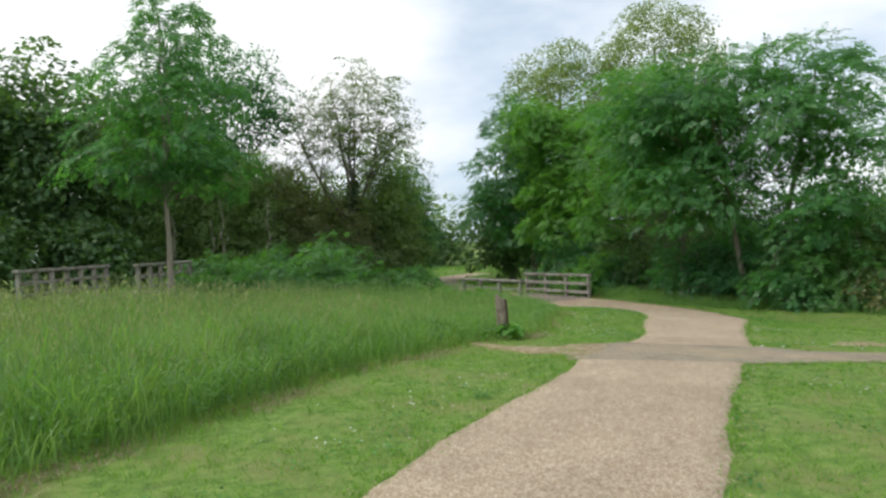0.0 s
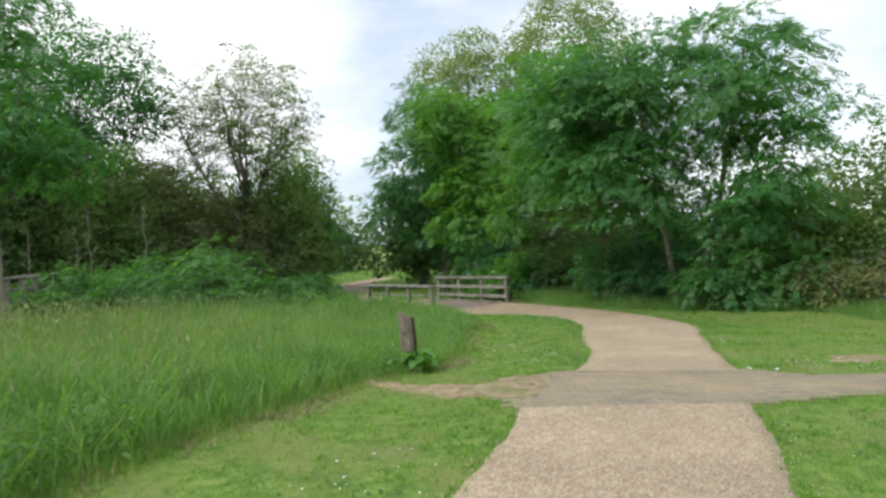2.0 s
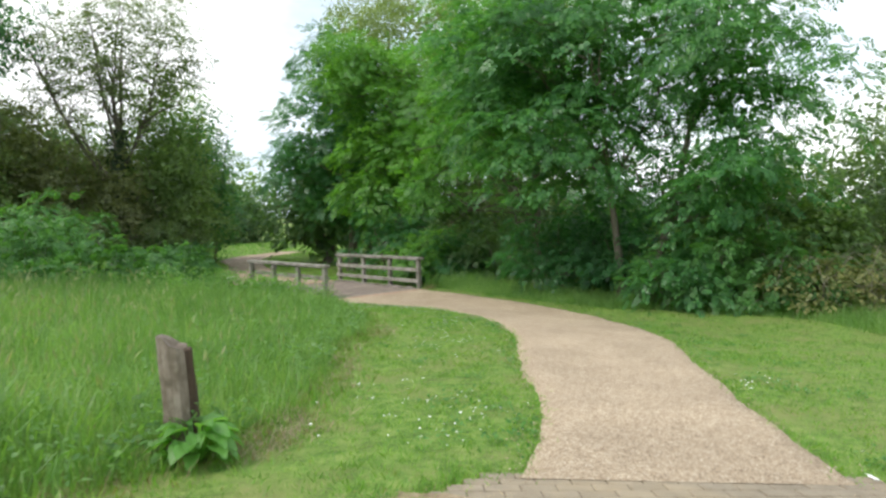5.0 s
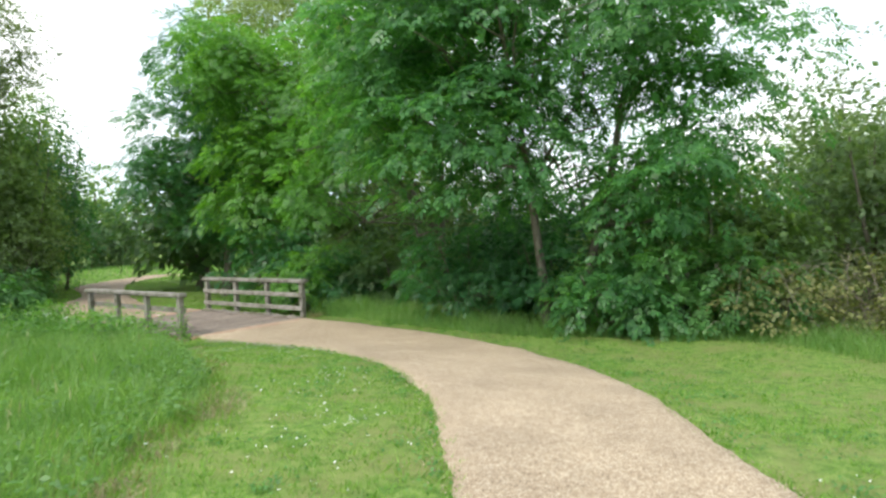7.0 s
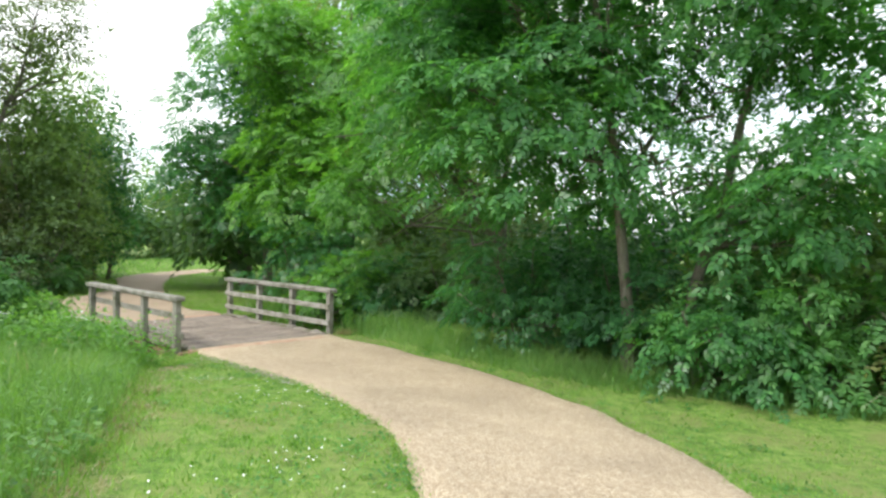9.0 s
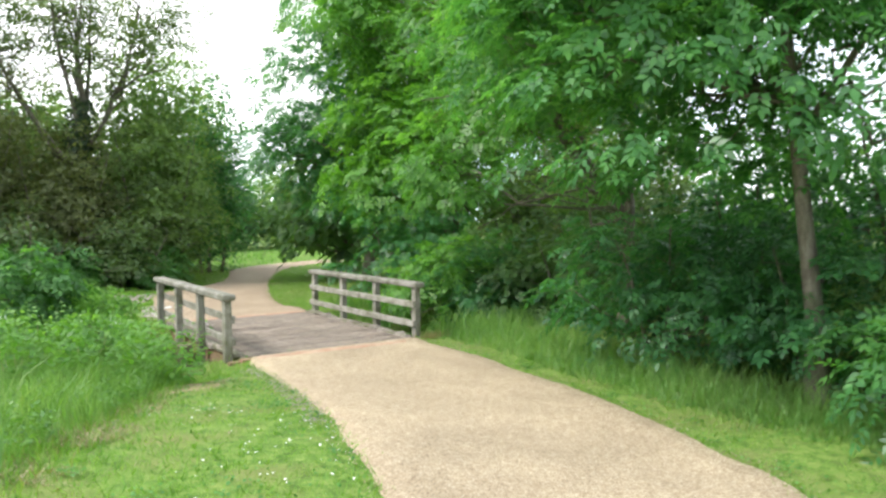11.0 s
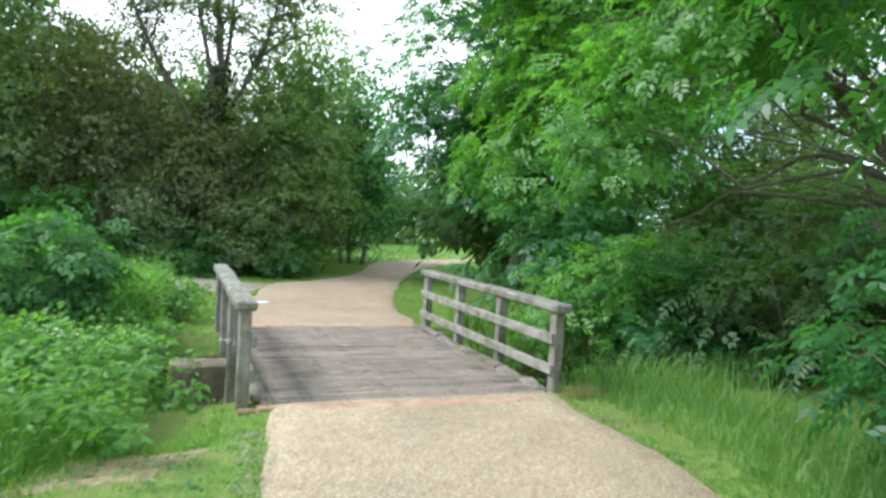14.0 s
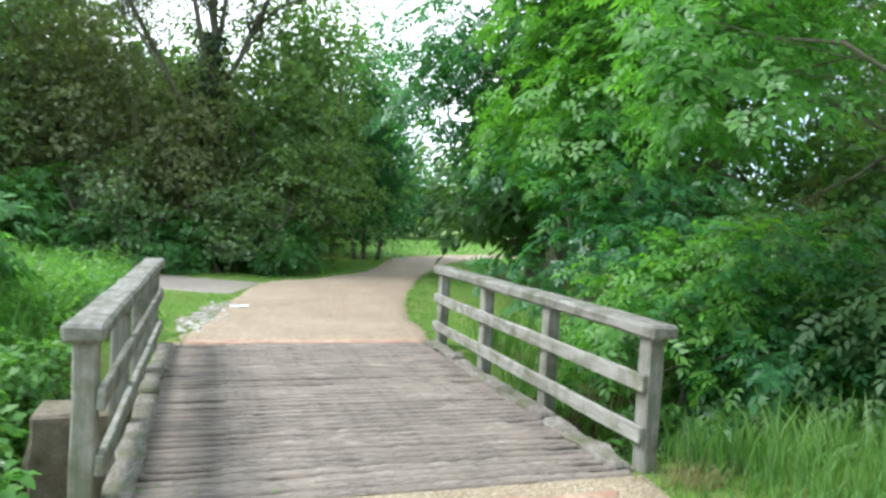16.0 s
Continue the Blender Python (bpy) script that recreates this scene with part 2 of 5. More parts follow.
L_DARK = leaf_material("woodland_leaf", (0.05, 0.108, 0.046), (0.098, 0.19, 0.075), (0.168, 0.275, 0.11), 0.48)
L_HERB = leaf_material("tall_herb_leaf", (0.07, 0.178, 0.04), (0.14, 0.305, 0.068), (0.24, 0.415, 0.122), 0.48, 0.5, 1.2)
L_WILLOW = leaf_material("grey_willow_leaf", (0.075, 0.13, 0.055), (0.13, 0.21, 0.09), (0.21, 0.29, 0.14), 0.45)
L_BRAMBLE = leaf_material("yellowing_bramble", (0.075, 0.11, 0.035), (0.17, 0.195, 0.065), (0.34, 0.33, 0.14), 0.4)
L_SHRUB = leaf_material("bright_shrub_leaf", (0.037, 0.116, 0.032), (0.081, 0.22, 0.056), (0.152, 0.335, 0.096), 0.48)
L_IVY = leaf_material("ivy_leaf", (0.016, 0.036, 0.013), (0.03, 0.065, 0.022), (0.06, 0.1, 0.04), 0.2, 0.35)
L_MEADOW = leaf_material("meadow_grass", (0.08, 0.17, 0.042), (0.15, 0.295, 0.075), (0.275, 0.405, 0.155), 0.46, 0.5, 0.9)
L_LAWN = leaf_material("lawn_grass", (0.07, 0.17, 0.026), (0.145, 0.305, 0.042), (0.285, 0.41, 0.095), 0.42, 0.5, 6.0)
L_SEED = leaf_material("seed_head", (0.17, 0.22, 0.09), (0.26, 0.31, 0.14), (0.38, 0.41, 0.21), 0.3, 0.6)
L_STRAW = leaf_material("straw", (0.2, 0.14, 0.07), (0.36, 0.27, 0.15), (0.52, 0.44, 0.29), 0.25, 0.7)
L_HAY = leaf_material("dead_hay", (0.19, 0.16, 0.1), (0.32, 0.27, 0.18), (0.46, 0.4, 0.28), 0.25, 0.8, 4.0)
L_WEED = leaf_material("meadow_weed_leaf", (0.06, 0.15, 0.04), (0.125, 0.26, 0.07), (0.22, 0.37, 0.13), 0.45, 0.5, 1.5)
L_DRY = leaf_material("dry_grass", (0.14, 0.12, 0.05), (0.24, 0.21, 0.1), (0.33, 0.3, 0.16), 0.3, 0.7)
L_DOCK = leaf_material("dock_leaf", (0.1, 0.25, 0.055), (0.17, 0.37, 0.085), (0.26, 0.47, 0.13), 0.48, 0.45)
M_PETAL = surface("daisy_petal", [(0.3, (0.78, 0.78, 0.76)), (0.7, (0.84, 0.84, 0.82))], 9, 60, 0.7)

# ---------------------------------------------------------------- plan
K = 1.1  # metres per plan unit


def plan(pts):
    return np.array(pts, float) * K


GROUND_X = plan([(-40, .7), (-10, .65), (0, .55), (6, .39), (9, .2), (11.3, .06), (14, -.22), (15, -.36), (16, -.47), (20, -.52), (60, -.6)])
DECK_Z = -0.52
DITCH = plan([(-40, 27), (-8, 25.6), (2, 25.0), (8, 23.6), (13, 22.5), (19, 22.3), (26, 22.6), (60, 25)])


def ease(v):
    v = np.clip(v, 0, 1)
    return v * v * (3 - 2 * v)


def ground_z(x, y):
    """Height of the ground: falls gently to the bridge, with a ditch across."""
    x, y = np.asarray(x, float), np.asarray(y, float)
    z = sum(np.interp(x + d, GROUND_X[:, 0], GROUND_X[:, 1]) for d in (-0.8, -0.3, 0.3, 0.8)) / 4
    w = ease((y - 16) / 6) * ease((x - 9.5) / 5)
    z = z * (1 - w) + DECK_Z * w
    z = z - 0.2 * ease((y - 27) / 4) * ease((x - 9) / 6)
    side = ease((x - 23) / 10)
    z = z + 0.5 * side * ease((25 - y) / 10)
    d = np.abs(y - np.interp(x, DITCH[:, 0], DITCH[:, 1]))
    z = z - 1.05 * (1 - ease((d - 0.35) / 1.9))
    z = z - 0.34 * np.exp(-((x - 15.15) ** 2 + (y - 21.9) ** 2) / 0.4)
    return z


def gz(x, y):
    return float(ground_z(x, y))


def smooth_line(pts, step=0.25):
    """A smooth line through the points, with even steps."""
    p = np.vstack([2 * pts[0] - pts[1], pts, 2 * pts[-1] - pts[-2]])
    out = []
    for i in range(1, len(p) - 2):
        n = max(2, int(np.linalg.norm(p[i + 1] - p[i]) / step))
        for u in np.arange(n) / n:
            a, b, c, d = p[i - 1], p[i], p[i + 1], p[i + 2]
            out.append(0.5 * (2 * b + (c - a) * u + (2 * a - 5 * b + 4 * c - d) * u * u + (3 * b - a - 3 * c + d) * u ** 3))
    out.append(pts[-1])
    return np.array(out)


def inside(x, y, poly):
    """Which of the places lie inside the outline."""
    r = np.zeros(len(x), bool)
    px, py = poly[:, 0], poly[:, 1]
    for i in range(len(poly)):
        j = i - 1
        hit = ((py[i] > y) != (py[j] > y)) & (x < (px[j] - px[i]) * (y - py[i]) / (py[j] - py[i] + 1e-12) + px[i])
        r ^= hit
    return r


PATH_L = smooth_line(plan([(-9.5, -6.2), (-4, -1.6), (-0.6, 1.2), (1.75, 3.22), (3.34, 4.5), (4.5, 5.25), (5.75, 6.3)]))
PATH_R = smooth_line(plan([(-8.2, -7.8), (-2.5, -3.0), (1.2, .25), (3.43, 2.15), (4.61, 3.11), (5.9, 4.1), (7.28, 5.12)]))
NEAR_L = smooth_line(plan([(7.42, 7.3), (8.7, 8.25), (9.75, 9.4), (10.4, 10.05), (11.4, 11.0), (12.4, 12.2), (13.15, 13.4), (13.6, 14.65), (13.95, 15.9), (14.2, 17.0), (14.4, 18.1), (14.55, 19.4), (14.72, 20.2)]))
NEAR_R = smooth_line(plan([(8.7, 6.14), (10.17, 7.42), (11.8, 8.75), (13.4, 9.95), (15.0, 11.5), (16.1, 13.1), (16.6, 14.2), (16.93, 15.3), (17.17, 16.5), (17.32, 17.7), (17.42, 19), (17.5, 20.2)]))
FAR_L = smooth_line(plan([(14.72, 24.5), (14.9, 26.4), (15.2, 28.6), (15.6, 30.6), (16.3, 32.8), (17.5, 33.8), (19.2, 36.3), (20.3, 39.2), (21.6, 42.6), (24, 45), (28, 47.4)]))
FAR_R = smooth_line(plan([(17.5, 24.5), (17.7, 25.4), (18.35, 28.8), (20.15, 34), (21.7, 37.6), (23.5, 41), (25.4, 43.1), (29, 45.4)]))
SIDE_L = smooth_line(plan([(4, 35.3), (9, 34.9), (13, 34.2), (16.2, 32.6)]))
SIDE_R = smooth_line(plan([(4, 33.2), (9, 32.6), (12.5, 31.5), (15.4, 30.5)]))
BAND = plan([(5.72, 6.33), (7.3, 5.1), (8.9, 4.45), (10.6, 3.6), (14, 1.6), (14.4, 2.3), (11.1, 4.35), (9.65, 5.0), (8.98, 5.55), (8.85, 6.2), (7.5, 7.4), (7.06, 7.5), (6.55, 7.38), (5.93, 6.85)])
DIRT = plan([(6.0, 6.38), (6.32, 6.62), (6.78, 7.0), (7.22, 7.34), (6.65, 7.56), (6.21, 7.42), (5.9, 7.72), (5.64, 8.2), (5.40, 8.45), (5.32, 8.2), (5.42, 7.87), (5.54, 7.42), (5.72, 7.0)])
MEADOW_EDGE = smooth_line(plan([(-14, -4.5), (-6, .6), (-2.5, 3.0), (-0.07, 4.64), (1.8, 6.1), (3.06, 7.2), (4.4, 7.85), (5.4, 8.45), (6.4, 8.66), (7.9, 9.95), (9.1, 11.55), (10.0, 12.3), (10.75, 13.3), (11.6, 15.1), (12.1, 16.1), (12.4, 16.8), (12.93, 18.0), (13.4, 19.0), (14.15, 19.6), (14.25, 20.2)]))
MEADOW = np.vstack([MEADOW_EDGE, plan([(13.8, 22.5), (8, 23.3), (2, 24.8), (-8, 25.2), (-20, 25.2), (-22, 0)])])
HEDGE_EDGE = smooth_line(plan([(17.85, 20.2), (17.8, 18.6), (17.6, 17), (17.4, 15.2), (17.5, 13.8), (18.1, 12.2), (18.45, 10.6), (18.1, 9.4), (17.3, 8.3), (17.2, 6.5), (18.5, 4), (22, 0)]))

# ---------------------------------------------------------------- mesh helpers


def mesh_from(name, verts, faces, mats, smooth=False, slots=None):
    me = bpy.data.meshes.new(name)
    verts, faces = np.ascontiguousarray(verts, np.float32), np.ascontiguousarray(faces, np.int32)
    n, k = faces.shape
    me.vertices.add(len(verts))
    me.vertices.foreach_set("co", verts.ravel())
    me.loops.add(n * k)
    me.loops.foreach_set("vertex_index", faces.ravel())
    me.polygons.add(n)
    me.polygons.foreach_set("loop_start", np.arange(0, n * k, k, dtype=np.int32))
    me.polygons.foreach_set("loop_total", np.full(n, k, np.int32))
    for m in (mats if isinstance(mats, (list, tuple)) else [mats]):
        me.materials.append(m)
    if slots is not None:
        me.polygons.foreach_set("material_index", np.ascontiguousarray(slots, np.int32))
    if smooth:
        me.polygons.foreach_set("use_smooth", np.ones(n, bool))
    me.update(calc_edges=True)
    return me


def part(name, bm, material, parent, label=""):
    """Links a bmesh (or a mesh) as one part under a thing or part."""
    if isinstance(bm, bmesh.types.BMesh):
        me = bpy.data.meshes.new(name)
        bm.to_mesh(me)
        bm.free()
        me.materials.append(material)
    else:
        me = bm
    ob = new(name, me)
    ob.parent = parent
    if label:
        tagged(ob, label)
    return ob


def thing(name, at, label, category, group="", kind="", turn=0):
    e = new(name)
    e.empty_display_size = 0.1
    e.matrix_world = pose(*at, 0, 0, turn)
    return tagged(e, label, category, group, kind)


def worn_box(size, bevel=0.012, wob=0.003, seed=0, cuts=3, axis=0):
    """A sawn timber with bevelled, slightly uneven edges, centred at the origin."""
    rnd = random.Random(seed)
    bm = bmesh.new()
    bmesh.ops.create_cube(bm, size=1)
    bmesh.ops.scale(bm, vec=size, verts=bm.verts)
    long = [e for e in bm.edges if abs((e.verts[0].co - e.verts[1].co)[axis]) > 0.9 * size[axis]]
    if cuts:
        bmesh.ops.subdivide_edges(bm, edges=long, cuts=cuts, use_grid_fill=True)
    for v in bm.verts:
        v.co += Vector((rnd.uniform(-wob, wob), rnd.uniform(-wob, wob), rnd.uniform(-wob, wob)))
    sharp = [e for e in bm.edges if len(e.link_faces) == 2 and e.calc_face_angle(0) > 0.8]
    bmesh.ops.bevel(bm, geom=sharp, offset=bevel, segments=1, affect="EDGES")
    return bm


def tubes(lines, sides=6):
    """Tapered tubes along lines; each line is a list of (point, radius)."""
    vs, fs, base = [], [], 0
    ang = np.linspace(0, 2 * np.pi, sides, endpoint=False)
    for pts, rad in lines:
        pts, rad = np.asarray(pts, float), np.asarray(rad, float)
        d = np.gradient(pts, axis=0)
        d /= np.linalg.norm(d, axis=1)[:, None] + 1e-9
        ref = np.where(np.abs(d[:, 2:3]) > 0.9, [[1.0, 0, 0]], [[0, 0, 1.0]])
        u = np.cross(d, ref)
        u /= np.linalg.norm(u, axis=1)[:, None] + 1e-9
        w = np.cross(d, u)
        ring = pts[:, None] + rad[:, None, None] * (np.cos(ang)[None, :, None] * u[:, None] + np.sin(ang)[None, :, None] * w[:, None])
        vs.append(ring.reshape(-1, 3))
        n = len(pts)
        i = np.arange(n - 1)[:, None] * sides
        j = np.arange(sides)[None]
        a, b = i + j, i + (j + 1) % sides
        fs.append(np.stack([a, b, b + sides, a + sides], -1).reshape(-1, 4) + base)
        base += n * sides
    return np.vstack(vs), np.vstack(fs)


def unit(v):
    return v / (np.linalg.norm(v, axis=-1, keepdims=True) + 1e-9)


def leaf_quads(c, d, n, length, width, fold=0.12):
    """Pointed leaves as one folded quad each: base c, direction d, face normal n."""
    d = unit(d)
    s = unit(np.cross(d, n))
    up = np.cross(s, d)
    L, W = np.asarray(length)[:, None], np.asarray(width)[:, None]
    v = np.stack([c, c + 0.45 * L * d + 0.5 * W * s + fold * W * up, c + L * d - 0.12 * L * up, c + 0.45 * L * d - 0.5 * W * s + fold * W * up], 1)
    f = np.arange(len(c) * 4).reshape(-1, 4)
    return v.reshape(-1, 3), f


def lobe_points(rng, lobes, n, shell=0.45):
    """Clump centres inside the crown's lobes, gathered towards the outside."""
    lobes = np.array(lobes, float)
    vol = lobes[:, 3] * lobes[:, 4] * lobes[:, 5]
    k = rng.choice(len(lobes), n, p=vol ** 0.75 / (vol ** 0.75).sum())
    u = unit(rng.normal(size=(n, 3)))
    r = rng.random(n) ** shell
    p = lobes[k, :3] + u * r[:, None] * lobes[k, 3:]
    return p, u


def crown_mesh(rng, clumps, outward, per, radius, leaf, mat, sprays=True, droop=0.35, flat=0.6):
    """Foliage: domed clumps of leaves, full on top and open below; with sprays, each leaf stalk bears seven leaflets."""
    m = len(clumps)
    n = m * per
    c = np.repeat(clumps, per, 0)
    o = np.repeat(outward, per, 0)
    rr = np.repeat(radius * rng.uniform(0.6, 1.35, m), per)
    ax = np.repeat(unit(0.5 * outward + [0, 0, 1.0] + rng.normal(size=(m, 3)) * 0.22), per, 0)
    u = unit(rng.normal(size=(n, 3)))
    h = np.sum(u * ax, 1, keepdims=True)
    u = unit(u + ax * (np.where(h < -0.1, -1.7 * h, 0) + 0.1))
    h = np.sum(u * ax, 1, keepdims=True)
    p = c + (u - ax * h * (1 - flat)) * (rr * (0.45 + 0.6 * rng.random(n) ** 0.6))[:, None]
    d = unit((u - ax * h) * 1.1 + 0.25 * u + 0.3 * o + rng.normal(size=(n, 3)) * 0.35 - [0, 0, droop])
    nrm = unit(rng.normal(size=(n, 3)) * 0.34 + 0.75 * ax + 0.45 * u)
    if not sprays:
        L = leaf * rng.uniform(0.6, 1.35, n)
        return leaf_quads(p, d, nrm, L, L * rng.uniform(0.5, 0.75, n))
    s = unit(np.cross(d, nrm))
    L = leaf * rng.uniform(0.7, 1.3, n)
    cs, ds, ns, ls = [], [], [], []
    for a, side in ((0.25, 1), (0.25, -1), (0.58, 1), (0.58, -1), (0.9, 1), (0.9, -1), (1.0, 0)):
        cs.append(p + d * (a * 1.8 * L)[:, None] - np.array([0, 0, 1]) * (0.35 * a * a * L)[:, None])
        ds.append(unit(d * (0.55 if side else 1) + s * side + rng.normal(size=(n, 3)) * 0.12 - [0, 0, 0.14 + 0.16 * a]))
        ns.append(nrm)
        ls.append(L * (0.95 if side else 1.1))
    ls = np.concatenate(ls)
    return leaf_quads(np.vstack(cs), np.vstack(ds), np.vstack(ns), ls, ls * 0.46)


def limb(rng, a, b, r0, r1, n=6, bend=0.12, rise=0.0):
    """A crooked limb from a to b."""
    a, b = np.asarray(a, float), np.asarray(b, float)
    t = np.linspace(0, 1, n)[:, None]
    L = np.linalg.norm(b - a)
    off = rng.normal(size=(n, 3)) * bend * L * 0.3
    off[0] = off[-1] = 0
    mid = a + (b - a) * t + off + np.array([0, 0, 1]) * (np.sin(np.pi * t) * rise * L)
    return mid, np.linspace(r0, r1, n)


def tree(name, at, height, lobes, leaf_mat, label, category="tree", trunk_r=0.16, clumps=260, per=40, leaf=0.11, radius=0.7, sprays=True, bark=None,
         limbs=26, bare=1.6, seed=1, shell=0.45, stems=None, droop=0.35, flat=0.6, group="", ivy=0, twig=50, limb_r=0.3, forks=(), core=0, boughs=(), keys=0):
    """A tree or shrub: tapered trunk with limbs and twigs, and a crown of many leaves. Lobes are crown ellipsoids relative to the foot."""
    rng = np.random.default_rng(seed)
    x, y = at
    z = gz(x, y) - 0.05
    e = thing(name, (x, y, z), label, category, group)
    bark = bark or M_BARK
    pts, out = lobe_points(rng, lobes, clumps, shell)
    lines = []
    stems = stems or [(0, 0, height * 0.82, 0, 0)]
    tops = []
    for sx, sy, top, lx, ly in stems:
        n = 9
        t = np.linspace(0, 1, n)
        wob = np.cumsum(rng.normal(size=(n, 2)) * trunk_r * 0.35, 0)
        wob[0] = 0
        line = np.stack([sx + lx * t + wob[:, 0], sy + ly * t + wob[:, 1], top * t], 1)
        rad = trunk_r * (1 - 0.8 * t) * (1 + 0.5 * np.exp(-t * 18))
        lines.append((line, rad))
        tops.append((line, rad))
    for fh, dx, dy, top in forks:
        line, rad = tops[0]
        k = np.interp(fh, line[:, 2], np.arange(len(line)))
        root = np.array([np.interp(k, np.arange(len(line)), line[:, a]) for a in range(3)])
        r0 = np.interp(k, np.arange(len(line)), rad)
        n = 9
        t = np.linspace(0, 1, n)
        wob = np.cumsum(rng.normal(size=(n, 2)) * 0.1, 0) * np.clip(t * 3, 0, 1)[:, None]
        end = np.array([dx, dy]) - root[:2]
        fl = np.stack([root[0] + end[0] * t ** 0.8 + wob[:, 0], root[1] + end[1] * t ** 0.8 + wob[:, 1], root[2] + (top - root[2]) * t], 1)
        lines.append((fl, r0 * 0.62 * (1 - 0.88 * t)))
        tops.append(lines[-1])
    sprigs = []
    for r0, *way in boughs:
        way = smooth_line(np.array(way, float), 0.2)
        rad = np.linspace(r0, min(0.012, r0 * 0.4), len(way))
        lines.append((way + rng.normal(size=way.shape) * 0.012, rad))
        for k in range(len(way) // 4, len(way), 2):
            end = way[k] + np.array([rng.uniform(-0.5, 0.5), rng.uniform(-0.6, 0.6), rng.uniform(-0.65, 0.3)])
            lines.append(limb(rng, way[k], end, rad[k] * 0.45, 0.004, 5, 0.2))
            sprigs.append(end)
    order = rng.permutation(len(pts))
    for q, i in enumerate(order[:limbs + twig]):
        line, rad = tops[rng.integers(len(tops))]
        best = min(tops, key=lambda lr: np.min(np.linalg.norm(lr[0][:, :2] - pts[i][:2], axis=1)))
        line, rad = best if rng.random() < 0.7 else (line, rad)
        hz = np.clip(pts[i][2] - rng.uniform(0.25, 0.7) * np.linalg.norm(pts[i][:2] - line[0][:2]), min(bare, height * 0.5), line[-1][2] * 0.97)
        k = np.interp(hz, line[:, 2], np.arange(len(line)))
        root = np.array([np.interp(k, np.arange(len(line)), line[:, a]) for a in range(3)])
        r0 = np.interp(k, np.arange(len(line)), rad)
        big = q < limbs
        lines.append(limb(rng, root, pts[i], r0 * (limb_r * 1.6 if big else limb_r * 0.6), 0.006 if big else 0.004, 7 if big else 5, 0.22, 0.06))
    v, f = tubes(lines, 5)
    part("trunk", mesh_from("trunk", v, f, bark, True), bark, e)
    v, f = crown_mesh(rng, pts, out, per, radius, leaf, leaf_mat, sprays, droop, flat)
    if core:
        cp, co = lobe_points(rng, [(*l[:3], *(0.8 * q for q in l[3:])) for l in lobes], core, 0.8)
        L = max(leaf, 0.14) * rng.uniform(1.1, 1.9, core)
        cv, cf = leaf_quads(cp, rng.normal(size=(core, 3)), rng.normal(size=(core, 3)), L, L * 0.7)
        v = np.vstack([v, cv])
    keep_low = np.repeat(v.reshape(-1, 4, 3)[:, :, 2].min(1) > -0.02, 1)
    v = v.reshape(-1, 4, 3)[keep_low].reshape(-1, 3)
    f = np.arange(len(v)).reshape(-1, 4)
    part("crown", mesh_from("crown", v, f, leaf_mat), leaf_mat, e)
    if keys:
        ends = np.array(sprigs)
        c = ends[rng.integers(0, len(ends), keys)] + rng.normal(size=(keys, 3)) * 0.05
        c = np.repeat(c, 16, 0) + rng.normal(size=(keys * 16, 3)) * [0.035, 0.035, 0.07]
        L = rng.uniform(0.03, 0.05, len(c))
        v, f = leaf_quads(c, rng.normal(size=(len(c), 3)) * 0.3 - [0, 0, 1], rng.normal(size=(len(c), 3)), L, L * 0.28)
        tagged(part("old_fruit", mesh_from("old_fruit", v, f, L_KEYS), L_KEYS, e, "brown old fruit hanging from the boughs"), kind="stuff")
    if ivy:
        line, rad = tops[0]
        n = ivy
        kk = rng.random(n) * (len(line) - 3)
        c = np.stack([np.interp(kk, np.arange(len(line)), line[:, a]) for a in range(3)], 1)
        a = rng.random(n) * 2 * np.pi
        o = np.stack([np.cos(a), np.sin(a), np.zeros(n)], 1)
        rr = np.interp(kk, np.arange(len(line)), rad) + rng.random(n) ** 2 * 0.45
        L = rng.uniform(0.09, 0.17, n)
        v, f = leaf_quads(c + o * rr[:, None], o * 0.3 + rng.normal(size=(n, 3)) * 0.4 - [0, 0, 0.8], o + rng.normal(size=(n, 3)) * 0.35, L, L * 0.9)
        part("ivy", mesh_from("ivy", v, f, L_IVY), L_IVY, e, "dark ivy climbing the trunk")
    return e


def blades(rng, x, y, h, w, lean=0.35, z=None, wind=(0.0, 0.0), arch=False):
    """Grass: each blade tapers and leans; with arch it bends right over."""
    n = len(x)
    z = ground_z(x, y) if z is None else z
    a = rng.random(n) * 2 * np.pi
    d = np.stack([np.cos(a), np.sin(a), np.zeros(n)], 1)
    a2 = rng.random(n) * 2 * np.pi
    l = np.stack([np.cos(a2) + wind[0], np.sin(a2) + wind[1], np.zeros(n)], 1) * (lean * h * rng.uniform(0.2, 1.3, n))[:, None]
    b = np.stack([x, y, z - 0.01], 1)
    H = np.zeros((n, 3))
    H[:, 2] = h
    W = d * (w / 2)[:, None]
    if arch:
        m1, m2, t = b + 0.5 * H + 0.16 * l, b + 0.86 * H + 0.5 * l, b + 0.82 * H + 1.0 * l
        v = np.stack([b - 0.7 * W, b + 0.7 * W, m1 - W, m1 + W, m2 - 0.7 * W, m2 + 0.7 * W, t], 1).reshape(-1, 3)
        i = np.arange(n)[:, None] * 7
        f = np.stack([i + [0, 1, 3], i + [0, 3, 2], i + [2, 3, 5], i + [2, 5, 4], i + [4, 5, 6]], 1).reshape(-1, 3)
        return v, f
    m = b + 0.55 * H + 0.3 * l
    t = b + H * (1 - 0.12 * lean) + l
    v = np.stack([b - W, b + W, m - 0.75 * W, m + 0.75 * W, t], 1).reshape(-1, 3)
    i = np.arange(n)[:, None] * 5
    f = np.stack([i + [0, 1, 3], i + [0, 3, 2], i + [2, 3, 4]], 1).reshape(-1, 3)
    return v, f


